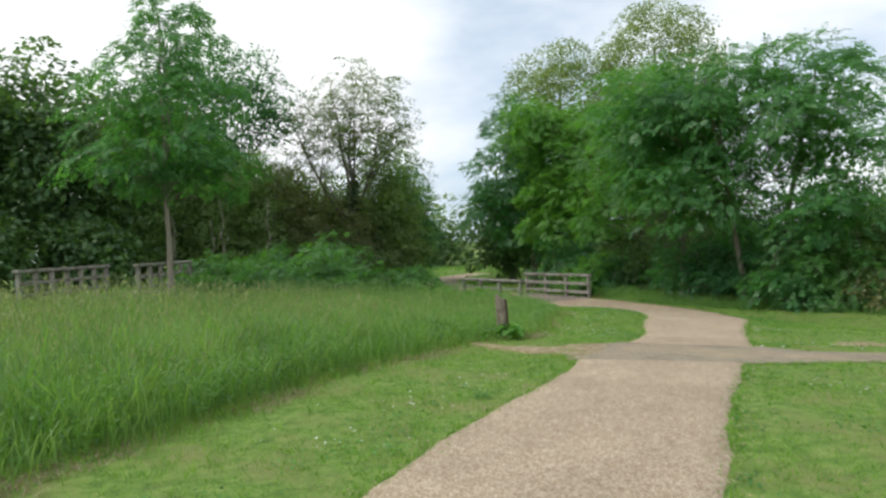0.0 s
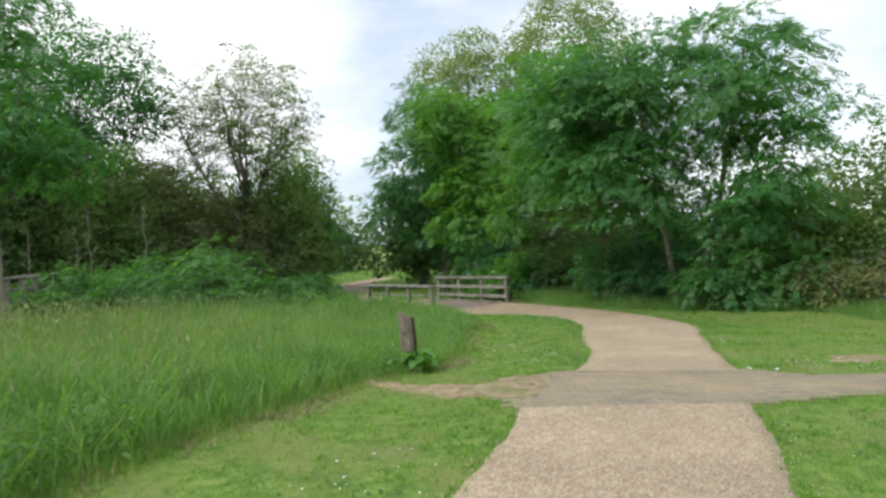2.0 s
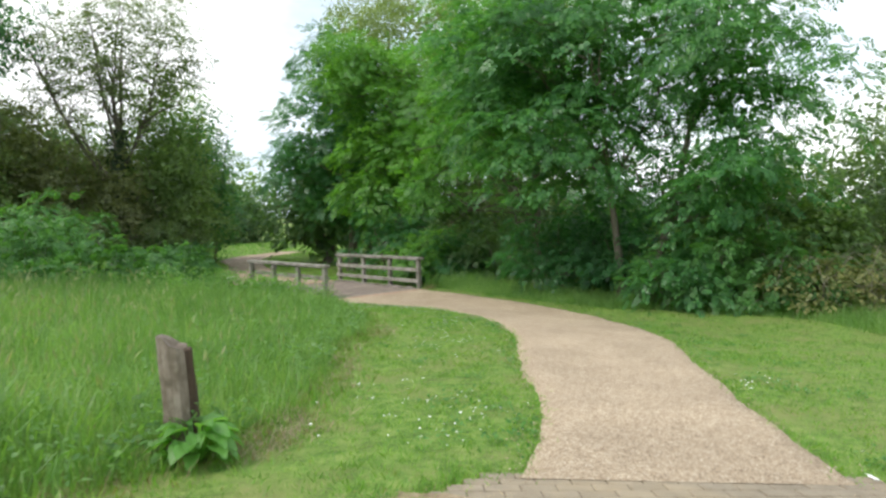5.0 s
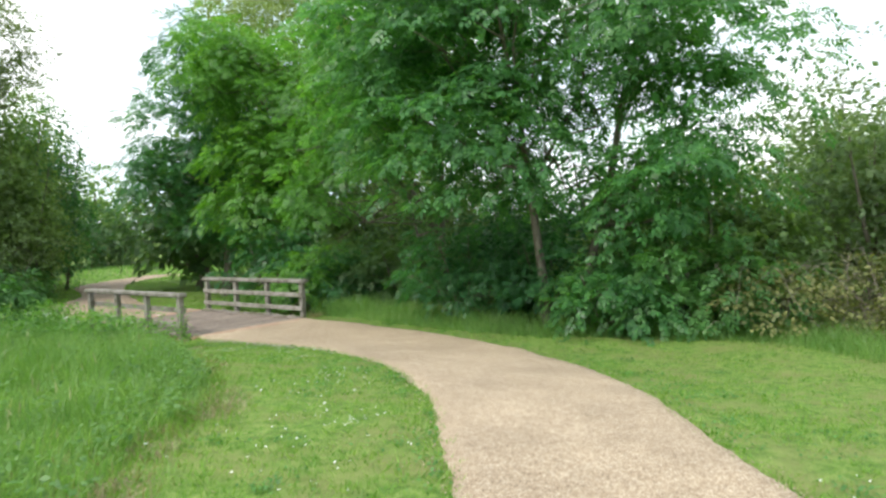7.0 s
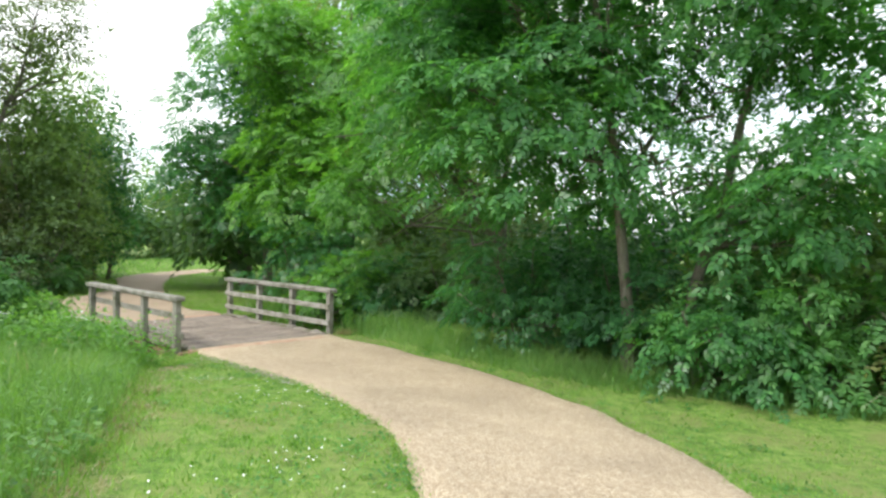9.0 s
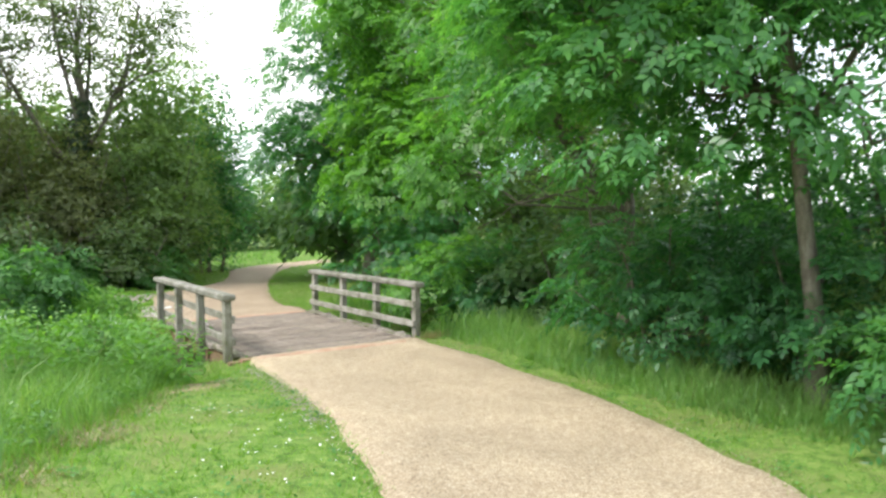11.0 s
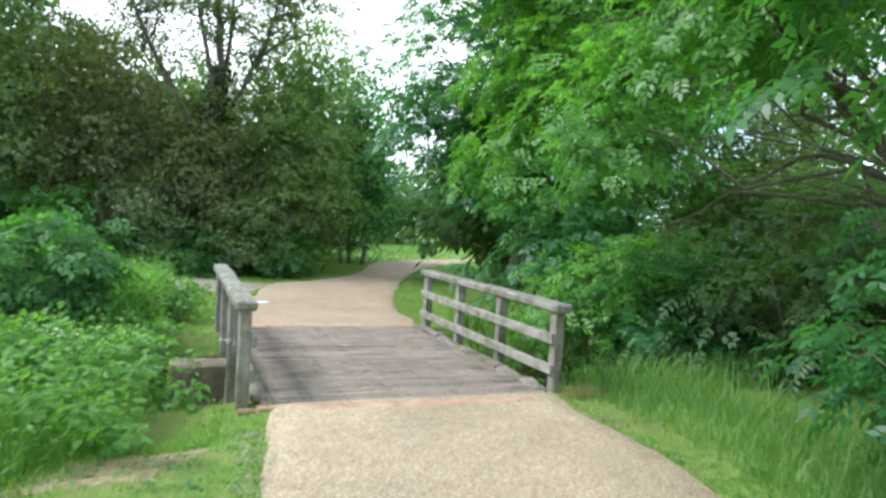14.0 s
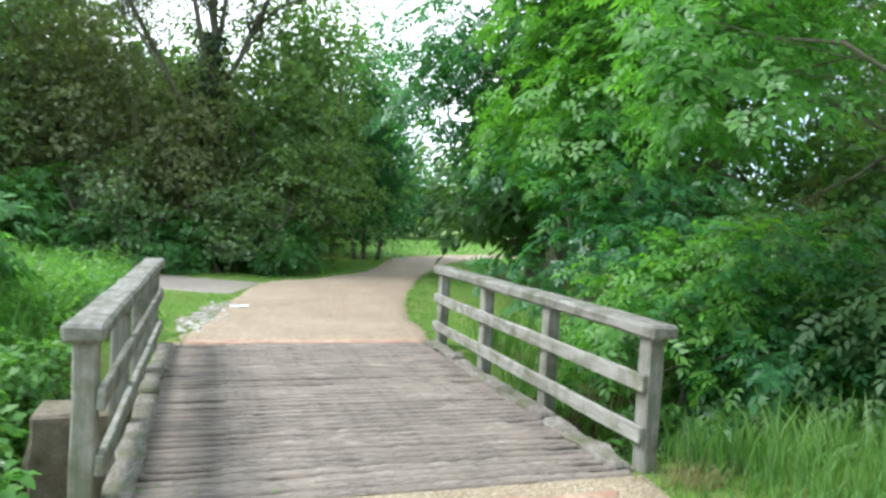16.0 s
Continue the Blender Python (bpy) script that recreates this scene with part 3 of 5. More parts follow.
def scatter(rng, poly, density, x0, x1, y0, y1):
    n = int((x1 - x0) * (y1 - y0) * density)
    x, y = rng.uniform(x0, x1, n), rng.uniform(y0, y1, n)
    k = inside(x, y, poly)
    return x[k], y[k]


# ---------------------------------------------------------------- ground


def axis(lo, hi, step, far):
    core = np.arange(lo, hi + step / 2, step)
    out, s, p = [], step, hi
    while p < far:
        s *= 1.35
        p += s
        out.append(p)
    low, s, p = [], step, lo
    while p > -far:
        s *= 1.35
        p -= s
        low.append(p)
    return np.array(low[::-1] + list(core) + out)


def build_ground():
    xs, ys = axis(-8, 30, 0.34, 2500), axis(-4, 45, 0.34, 2500)
    X, Y = np.meshgrid(xs, ys, indexing="ij")
    Z = ground_z(X, Y)
    near = np.clip(1 - (np.abs(X - 11) + np.abs(Y - 15)) / 60, 0, 1)
    rng = np.random.default_rng(5)
    Z = Z + rng.normal(size=Z.shape) * 0.006 * near
    v = np.stack([X, Y, Z], -1).reshape(-1, 3)
    n, m = X.shape
    i, j = np.meshgrid(np.arange(n - 1), np.arange(m - 1), indexing="ij")
    a = (i * m + j).ravel()
    f = np.stack([a, a + m, a + m + 1, a + 1], 1)
    fx, fy = v[f][:, :, 0].mean(1), v[f][:, :, 1].mean(1)
    d = np.abs(fy - np.interp(fx, DITCH[:, 0], DITCH[:, 1]))
    slots = (d < 1.5).astype(np.int32)
    ob = new("ground", mesh_from("ground", v, f, [M_SOIL, M_BANK], True, slots))
    return tagged(ob, "gently sloping grassy ground with a shallow ditch", "ground", kind="structure")


def strip(name, left, right, mat, lift, label, cat, wob=0.05, seed=1, cols=14):
    """A path between two edges, laid just above the ground, with ragged sides."""
    rng = np.random.default_rng(seed)
    n = max(len(left), len(right)) * 2

    def resample(p):
        s = np.concatenate([[0], np.cumsum(np.linalg.norm(np.diff(p, axis=0), axis=1))])
        t = np.linspace(0, s[-1], n)
        return np.stack([np.interp(t, s, p[:, 0]), np.interp(t, s, p[:, 1])], 1)
    a, b = resample(left), resample(right)
    side = unit(b - a)
    a = a + side * (np.convolve(rng.normal(size=n), np.ones(7) / 3.2, "same") * wob)[:, None]
    b = b + side * (np.convolve(rng.normal(size=n), np.ones(7) / 3.2, "same") * wob)[:, None]
    t = np.concatenate([[0], np.linspace(0.016, 0.984, cols - 2), [1]])
    p = a[:, None] * (1 - t)[None, :, None] + b[:, None] * t[None, :, None]
    z = ground_z(p[..., 0], p[..., 1]) + lift
    z[:, 0] -= lift + 0.012
    z[:, -1] -= lift + 0.012
    v = np.concatenate([p, z[..., None]], -1).reshape(-1, 3)
    i, j = np.meshgrid(np.arange(n - 1), np.arange(cols - 1), indexing="ij")
    q = (i * cols + j).ravel()
    f = np.stack([q, q + 1, q + cols + 1, q + cols], 1)
    return tagged(new(name, mesh_from(name, v, f, mat, True)), label, cat, kind="structure")


def patch(name, poly, mat, lift, label, cat, res=0.12, wob=0.0, seed=3):
    """A flat patch on the ground, cut to an outline."""
    rng = np.random.default_rng(seed)
    lo, hi = poly.min(0) - res, poly.max(0) + res
    xs, ys = np.arange(lo[0], hi[0], res), np.arange(lo[1], hi[1], res)
    X, Y = np.meshgrid(xs, ys, indexing="ij")
    X2, Y2 = X + rng.normal(size=X.shape) * wob, Y + rng.normal(size=X.shape) * wob
    m = X.shape[1]
    i, j = np.meshgrid(np.arange(X.shape[0] - 1), np.arange(m - 1), indexing="ij")
    a = (i * m + j).ravel()
    f = np.stack([a, a + m, a + m + 1, a + 1], 1)
    cx, cy = X2.ravel()[f].mean(1), Y2.ravel()[f].mean(1)
    if wob:
        n1 = np.array([noise.noise_vector(Vector((p * 3, q * 3, 2))) + 0.6 * noise.noise_vector(Vector((p * 9, q * 9, 4))) for p, q in zip(cx, cy)])
        far = min(0.2, 4 * res if res > 0.04 else res)
        cx, cy = cx + far * n1[:, 0], cy + far * n1[:, 1]
    f = f[inside(cx, cy, poly)]
    v = np.stack([X2, Y2, ground_z(X2, Y2) + lift], -1).reshape(-1, 3)
    count = np.bincount(f.ravel(), minlength=len(v))
    v[count < 4, 2] -= lift + (0.008 if wob else 0.03)
    used, inv = np.unique(f, return_inverse=True)
    return tagged(new(name, mesh_from(name, v[used], inv.reshape(f.shape), mat, True)), label, cat, kind="structure")


build_ground()
strip("path_south", PATH_L, PATH_R, M_GRAVEL, 0.022, "buff bonded gravel footpath with ragged grass edges", "path", 0.035, 1)
strip("path_middle", NEAR_L, NEAR_R, M_GRAVEL, 0.022, "buff bonded gravel footpath curving towards the bridge", "path", 0.035, 2)
strip("path_north", FAR_L, FAR_R, M_TANGRAVEL, 0.022, "buff gravel footpath winding on past the bridge", "path", 0.06, 3)
strip("path_side", SIDE_L, SIDE_R, M_GREY, 0.016, "grey gravel side path beyond the bridge", "path", 0.08, 4, 8)
band = patch("paved_crossing", BAND, M_JOINT, 0.012, "band of grey block paving crossing the gravel path", "paving", 0.08)
DIRT_EAST = plan([(9.5, 4.55), (10.6, 3.7), (14, 1.7), (14.4, 2.2), (11.1, 4.2), (9.8, 4.85)])
BARE = plan([(10.0, 5.9), (10.5, 5.2), (11.2, 4.9), (11.6, 5.3), (11.0, 5.9), (10.5, 6.2)])
SEAM = plan([(7.36, 5.06), (8.1, 4.78), (8.9, 4.43), (9.7, 4.02), (10.6, 3.57), (12.0, 2.75)])
WORN_LAWN = plan([(12.92, 18.39), (13.47, 18.24), (13.97, 18.59), (14.32, 19.19), (13.87, 19.39), (13.27, 19.04)])
patch("worn_lawn", WORN_LAWN, M_DIRT, 0.008, "worn bare patch in the lawn near the footbridge", "ground", 0.09, 0.04)
patch("worn_verge", DIRT_EAST, M_DIRT, 0.03, "trodden earth where the paving fades out", "ground", 0.1, 0.03)
patch("bare_patch", BARE, M_DIRT, 0.012, "thin bare patch in the mown lawn", "ground", 0.1, 0.04)
RED_STRIP = plan([(14.75, 19.98), (15.6, 19.9), (16.5, 19.86), (17.15, 19.88), (17.2, 20.02), (16.4, 20.05), (15.5, 20.1), (14.8, 20.14)])
patch("red_gravel", RED_STRIP, M_RED, 0.034, "strip of worn reddish gravel at the end of the bridge deck", "gravel", 0.035, 0.01)
RED_FAR = plan([(14.75, 24.43), (16.1, 24.42), (17.4, 24.44), (17.4, 24.62), (16.6, 24.66), (15.6, 24.63), (14.8, 24.66)])
patch("red_gravel_far", RED_FAR, M_RED, 0.031, "strip of worn reddish gravel beyond the bridge deck", "gravel", 0.035, 0.01)
PALE = plan([(14.62, 25.9), (14.85, 26.0), (15.0, 27.0), (15.25, 28.4), (15.5, 29.4), (15.2, 29.3), (14.9, 28.4), (14.6, 27.1)])
patch("pale_grit", PALE, M_GREY, 0.03, "pale spilled stone grit along the path edge", "gravel", 0.05, 0.02)
patch("worn_patch", DIRT, M_DIRT, 0.031, "worn bare earth at the end of the paving", "ground", 0.05, 0.015)

# stagnant water in the ditch
xs = np.arange(-10, 32, 0.5)
yc = np.interp(xs, DITCH[:, 0], DITCH[:, 1])
bed = ground_z(xs, yc)
v = np.vstack([np.stack([xs, yc - 0.7, bed + 0.12], 1), np.stack([xs, yc + 0.7, bed + 0.12], 1)])
i = np.arange(len(xs) - 1)
tagged(new("water", mesh_from("water", v, np.stack([i, i + 1, i + 1 + len(xs), i + len(xs)], 1), M_WATER, True)), "dark shallow water in the ditch", "water", kind="structure")

# ---------------------------------------------------------------- footbridges


def rail_side(bridge, x, y0, y1, posts, deck, top, inner, seed=0, foot=0.55):
    """One parapet: posts, flat handrail and two side rails on the inner face."""
    L = y1 - y0
    for k in range(posts):
        y = y0 + 0.08 + (L - 0.16) * k / (posts - 1)
        h = top - 0.06 - (deck - foot)
        p = part("post", worn_box((0.12, 0.13, h), 0.012, 0.004, seed + k, 3, 2), M_POST, bridge)
        p.matrix_parent_inverse = Matrix.Identity(4)
        p.location = (x, y, deck - foot + h / 2)
    hr = part("handrail", worn_box((0.21, L + 0.12, 0.098), 0.02, 0.005, seed + 9, 7, 1), M_WOOD, bridge, "broad weathered grey handrail")
    hr.location = (x, y0 + L / 2, top - 0.049)
    for k, z in enumerate((0.60, 0.25)):
        r = part("side_rail", worn_box((0.045, L - 0.02, 0.115), 0.008, 0.004, seed + 20 + k, 6, 1), M_WOOD, bridge)
        r.location = (x + inner * 0.085, y0 + L / 2, deck + z * (top - deck))


def footbridge():
    xl, xr, y0, y1, deck, top = 15.92, 19.34, 22.3, 26.9, DECK_Z, 0.475
    b = thing("footbridge", (0, 0, 0), "weathered grey timber footbridge over the ditch on the gravel path", "bridge")
    rail_side(b, xl, y0, y1, 4, deck, top, 1, 10)
    rail_side(b, xr, y0, y1, 4, deck, top, -1, 40)
    n = 42
    pitch = (y1 - y0 + 0.1) / n
    for k in range(n):
        rnd = random.Random(k)
        p = part("plank", worn_box((xr - xl - 0.34 + rnd.uniform(-0.02, 0.02), pitch - 0.03, 0.05), 0.012, 0.008, 100 + k, 9, 0), M_DECK, b)
        p.location = ((xl + xr) / 2 + rnd.uniform(-0.012, 0.012), y0 - 0.05 + pitch * (k + 0.5), deck + rnd.uniform(-0.005, 0.004) - 0.006)
        p.rotation_euler = (rnd.uniform(-0.03, 0.03), 0, rnd.uniform(-0.006, 0.006))
    for s, x in ((1, xl + 0.155), (-1, xr - 0.155)):
        seg = (y1 - y0 - 0.1) / 4
        for q in range(4):
            kb = part("kerb_block", worn_box((0.16, seg - 0.03, 0.09), 0.02, 0.014, 300 + s * 7 + q, 6, 1), M_KERB, b, "worn grey kerb timber along the deck edge")
            kb.location = (x + 0.012 * math.sin(5 * q + s), y0 + 0.05 + seg * (q + 0.5), deck + 0.012 + 0.01 * math.sin(3 * q + s))
        bm = part("joist", worn_box((0.16, y1 - y0 + 0.2, 0.3), 0.01, 0.004, 310 + s, 4, 1), M_ABUT, b)
        bm.location = (x + s * 0.05, (y0 + y1) / 2, deck - 0.2)
    for y in (y0 - 0.12, y1 + 0.12):
        ab = part("abutment_board", worn_box((xr - xl + 0.1, 0.08, 0.62), 0.012, 0.005, int(y * 7), 6, 0), M_ABUT, b, "brown stained retaining board")
        ab.location = ((xl + xr) / 2, y, deck - 0.335)
        ed = part("edging", worn_box((xr - xl - 0.25, 0.11, 0.08), 0.012, 0.006, int(y * 9), 9, 0), M_RED, b, "reddish worn edging strip at the deck end")
        ed.location = ((xl + xr) / 2, y + (-0.02 if y < y0 else 0.02), deck - 0.034)
    # grit trodden into the joints along the middle of the deck
    gr = np.random.default_rng(17)
    ys = np.arange(y0 - 0.04, y1 + 0.05, 0.055)
    le = xl + 0.72 + np.convolve(gr.normal(size=len(ys)), np.ones(3) / 2, "same") * 0.12
    re = xr - 0.42 + np.convolve(gr.normal(size=len(ys)), np.ones(3) / 2, "same") * 0.08
    u = np.linspace(0, 1, 25)
    gx = le[:, None] * (1 - u) + re[:, None] * u
    gzz = deck + 0.009 + gr.normal(size=gx.shape) * 0.004 - 0.02 * (np.abs(u - 0.5) > 0.49)
    gv = np.stack([gx, np.repeat(ys[:, None], 25, 1), gzz], -1).reshape(-1, 3)
    i, j = np.meshgrid(np.arange(len(ys) - 1), np.arange(24), indexing="ij")
    q = (i * 25 + j).ravel()
    part("grit", mesh_from("grit", gv, np.stack([q, q + 1, q + 26, q + 25], 1), M_GRIT, True), M_GRIT, b, "pale grit trodden into the plank joints")
    blk = part("retaining_block", worn_box((0.7, 0.46, 0.95), 0.025, 0.014, 77, 4, 2), M_PIER, b, "brown stained concrete pier block standing in the ditch beside the deck")
    blk.location = (xl - 0.34, y0 + 2.33, -0.585 - 0.475)
    return b


def far_footbridge():
    """The second bridge across the meadow."""
    deck = 0.84
    b = thing("footbridge", (0.45, 26.9, 0), "small weathered timber footbridge across the meadow ditch", "bridge", turn=-30)
    for side, x, y0, L in ((0, 0.0, -2.9, 5.4), (1, 3.0, -1.4, 4.4)):
        inner = 1 if side == 0 else -1
        rail_side(b, x, y0, y0 + L, 7 if side == 0 else 6, deck, 1.9, inner, 60 + 30 * side, 0.9)
    for k in range(24):
        p = part("plank", worn_box((2.7, 0.19, 0.05), 0.008, 0.004, 400 + k, 2, 0), M_DECK, b)
        p.location = (1.5, -2.5 + 0.2 * k, deck)
    for x in (0.3, 2.7):
        j = part("joist", worn_box((0.15, 5.2, 0.28), 0.01, 0.004, 430, 3, 1), M_ABUT, b)
        j.location = (x, -0.2, deck - 0.17)
    return b


footbridge()
far_footbridge()

stake = thing("wooden_stake", (23.23, 26.54, gz(23.23, 26.54)), "short pale wooden stake in the grass behind the bridge", "post")
stake_h = -0.39 + 0.22 - gz(23.23, 26.54)
pale = part("shaft", worn_box((0.06, 0.06, stake_h), 0.008, 0.004, 12, 3, 2), M_POST, stake)
pale.location = (0, 0, stake_h / 2 - 0.05)

# ---------------------------------------------------------------- old post with a dock plant at its foot


def old_post():
    x, y = 6.9, 9.63
    z = gz(x, y)
    e = thing("wooden_post", (x, y, z), "weathered brown split timber post in the grass", "post")
    bm = bmesh.new()
    rnd = random.Random(4)
    rings, sides = 9, 12
    grid = []
    for i in range(rings):
        t = i / (rings - 1)
        row = []
        for j in range(sides):
            a = 2 * math.pi * j / sides
            r = 0.104 * (1 - 0.10 * t) * (1 + 0.10 * math.sin(3 * a + 1) + rnd.uniform(-0.04, 0.04))
            top = 0.77 - 0.11 * (0.5 + 0.5 * math.cos(a + 0.82)) + rnd.uniform(-0.015, 0.015)
            if j in (10, 11):
                r *= 0.72
            row.append(bm.verts.new((r * math.cos(a) + 0.02 * t, r * 0.85 * math.sin(a), -0.1 + (top + 0.1) * t)))
        grid.append(row)
    for i in range(rings - 1):
        for j in range(sides):
            k = (j + 1) % sides
            bm.faces.new((grid[i][j], grid[i][k], grid[i + 1][k], grid[i + 1][j]))
    c = bm.verts.new((0.02, 0, 0.68))
    for j in range(sides):
        bm.faces.new((grid[-1][j], grid[-1][(j + 1) % sides], c))
    part("shaft", bm, M_OLDPOST, e)
    slab = part("split_wood", worn_box((0.055, 0.1, 0.74), 0.01, 0.008, 7, 5, 2), M_SPLIT, e, "dark split heartwood down one side")
    slab.location = (0.056, -0.06, 0.3)
    slab.rotation_euler = (radians(-1.5), radians(1.5), radians(-47))
    e.rotation_euler = (0, radians(-5), radians(20))
    dock_plant(x + 0.02, y - 0.16, 46, 0.47, 8, "broad-leaved green dock plant at the foot of the post")


def dock_plant(x, y, count, size, seed, label):
    """A rosette of broad wavy leaves."""
    d = thing("dock_plant", (x, y, gz(x, y)), label, "plant")
    rng = np.random.default_rng(seed)
    for k in range(count):
        # a stalk out of the crown and a broad ovate blade that droops at its tip
        a = k * 2.4 + rng.uniform(-0.3, 0.3)
        q = (k + 0.5) / count
        out = size * 0.62 * math.sqrt(q) * rng.uniform(0.75, 1.05)
        up = size * (0.5 * math.sqrt(max(0.02, 1 - q)) + 0.06) * rng.uniform(0.85, 1.1)
        L = size * rng.uniform(0.26, 0.38)
        w = L * rng.uniform(0.58, 0.75)
        tilt = math.radians(rng.uniform(10, 50) - 45 * q)
        bm = bmesh.new()
        rows = []
        stalk = [(0.01 + out * s * 0.6, 0.006, up * s) for s in (0.0, 0.45, 0.9)]
        for rr, ww, zz in stalk:
            rows.append([bm.verts.new((rr, s * ww, zz)) for s in (-1, 0, 1)])
        r0, z0 = stalk[-1][0], stalk[-1][2]
        for i in range(1, 7):
            u = i / 6
            bend = tilt - 0.75 * u
            r0 += L / 6 * math.cos(bend)
            z0 = max(0.012, z0 + L / 6 * math.sin(bend))
            ww = w * 0.5 * (math.sin(math.pi * (0.12 + 0.84 * u ** 0.8)) ** 0.75)
            fold = 0.5 * ww
            rows.append([bm.verts.new((r0, s * ww, z0 + abs(s) * fold + rng.uniform(-0.007, 0.007) * abs(s))) for s in (-1, 0, 1)])
        for i in range(len(rows) - 1):
            for j in range(2):
                bm.faces.new((rows[i][j], rows[i][j + 1], rows[i + 1][j + 1], rows[i + 1][j]))
        for f in bm.faces:
            f.smooth = True
        lf = part("leaf", bm, L_DOCK, d)
        lf.rotation_euler = (0, 0, a)


old_post()
dock_plant(15.2, 23.55, 24, 0.5, 9, "leafy dock plant in front of the block in the ditch")
dock_plant(15.45, 22.7, 16, 0.4, 19, "leafy dock plant on the ditch bank by the deck")
dock_plant(14.9, 21.1, 18, 0.45, 12, "leafy dock plant in the grass by the footbridge")
dock_plant(19.62, 22.95, 10, 0.45, 10, "small leafy plant growing beside the bridge post")

# ---------------------------------------------------------------- trees and thickets (plan units scaled to metres)


def at(x, y):
    return (x * K, y * K)


# young tree standing in the meadow
tree("young_ash_tree", at(3.03, 21.55), 10.8, [(0, 0, 6.4, 2.5, 2.5, 2.7), (0.3, 0, 9.0, 1.8, 1.8, 1.8), (-1.0, 0, 4.7, 2.0, 2.0, 1.2), (1.2, 0, 4.4, 2.1, 2.1, 1.0)], L_ASH,
     "slender young ash tree in the tall meadow grass", trunk_r=0.11, clumps=120, per=32, leaf=0.13, radius=0.64, flat=0.45, bark=M_PALEBARK, limbs=22, bare=2.6, seed=11, shell=0.5, forks=[(3.4, 0.9, 0.2, 8), (3.8, -0.8, 0.3, 7.6), (4.4, 0.2, -0.7, 9)], twig=40)
# big ash trees along the path
tree("ash_tree", at(18.65, 14.3), 9.8, [(0.2, 0.9, 6.6, 3.0, 2.5, 2.3), (-0.8, 1.2, 3.9, 2.3, 2.5, 1.7), (0.5, -1.9, 6.7, 2.6, 2.6, 2.0), (-0.9, 2.9, 6.3, 2.4, 2.4, 2.5), (0.8, -2.9, 4.9, 2.1, 2.1, 1.8), (0.6, -2.5, 3.0, 2.0, 2.0, 1.0)], L_ASH,
     "large spreading ash tree with full green crown beside the path", trunk_r=0.118, clumps=320, per=42, core=900, leaf=0.125, radius=0.72, flat=0.42, limbs=36, bare=1.9, seed=21, shell=0.42, limb_r=0.42,
     stems=[(0, 0, 7.8, -0.9, 0.4), (0.4, -0.6, 7.6, 0.7, -1.5)], forks=[(3.0, 0.9, -1.5, 8.2), (3.4, -1.2, 1.8, 8.0), (3.6, 1.0, 1.2, 8.4), (4.2, -1.0, -0.7, 8.8)])
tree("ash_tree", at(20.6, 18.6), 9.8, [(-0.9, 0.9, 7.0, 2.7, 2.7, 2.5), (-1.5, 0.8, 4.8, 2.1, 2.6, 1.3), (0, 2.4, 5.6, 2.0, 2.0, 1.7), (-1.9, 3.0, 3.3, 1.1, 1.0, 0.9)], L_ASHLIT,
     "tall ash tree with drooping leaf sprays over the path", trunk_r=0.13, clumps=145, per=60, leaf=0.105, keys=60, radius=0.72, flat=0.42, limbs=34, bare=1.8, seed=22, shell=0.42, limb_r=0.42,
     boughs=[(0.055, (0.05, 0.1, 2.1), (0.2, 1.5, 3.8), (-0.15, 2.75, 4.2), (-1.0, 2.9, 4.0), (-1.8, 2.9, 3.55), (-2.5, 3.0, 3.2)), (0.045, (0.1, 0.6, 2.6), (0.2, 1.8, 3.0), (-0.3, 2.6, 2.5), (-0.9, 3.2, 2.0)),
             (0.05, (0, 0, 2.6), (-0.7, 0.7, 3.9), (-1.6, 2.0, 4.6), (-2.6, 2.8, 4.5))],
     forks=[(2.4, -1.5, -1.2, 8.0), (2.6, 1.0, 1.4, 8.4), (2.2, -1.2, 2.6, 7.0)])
tree("ash_tree", at(21.6, 29.6), 11.8, [(0, 0, 6.4, 3.3, 3.1, 3.2), (0.5, -0.4, 3.5, 2.5, 2.5, 2.3), (-1.0, -0.2, 9.2, 1.4, 1.4, 1.7), (-2.3, 0.7, 4.7, 1.5, 1.5, 1.7)], L_ASHDARK,
     "dense dark green ash tree beyond the bridge", trunk_r=0.2, clumps=260, per=30, core=700, leaf=0.145, radius=0.8, limbs=24, bare=0.8, seed=23, twig=30)
tree("lime_tree", at(21.9, 25.6), 11.6, [(-0.3, 0.2, 6.6, 2.9, 2.9, 2.9), (-2.4, 1.2, 8.3, 1.7, 1.7, 1.6), (-1.0, -0.4, 4.0, 2.5, 2.5, 2.1)], L_LIME,
     "light green tree standing behind the bridge", trunk_r=0.2, clumps=230, per=30, core=600, leaf=0.14, radius=0.78, limbs=22, bare=1, seed=24, twig=30)
for x, y, h, seed in [(26.9, 33.0, 15.6, 25), (31.6, 30.0, 17.9, 26)]:
    tree("poplar_tree", at(x, y), h, [(0, 0, h * 0.62, 4.3, 4.3, h * 0.36)], L_POPLAR, "tall pale green poplar rising behind the ash trees", trunk_r=0.3, clumps=430, per=70, core=2600,
         leaf=0.17, radius=0.85, flat=0.75, sprays=False, limbs=16, bare=3, seed=seed, group="poplars", twig=10, shell=0.17)
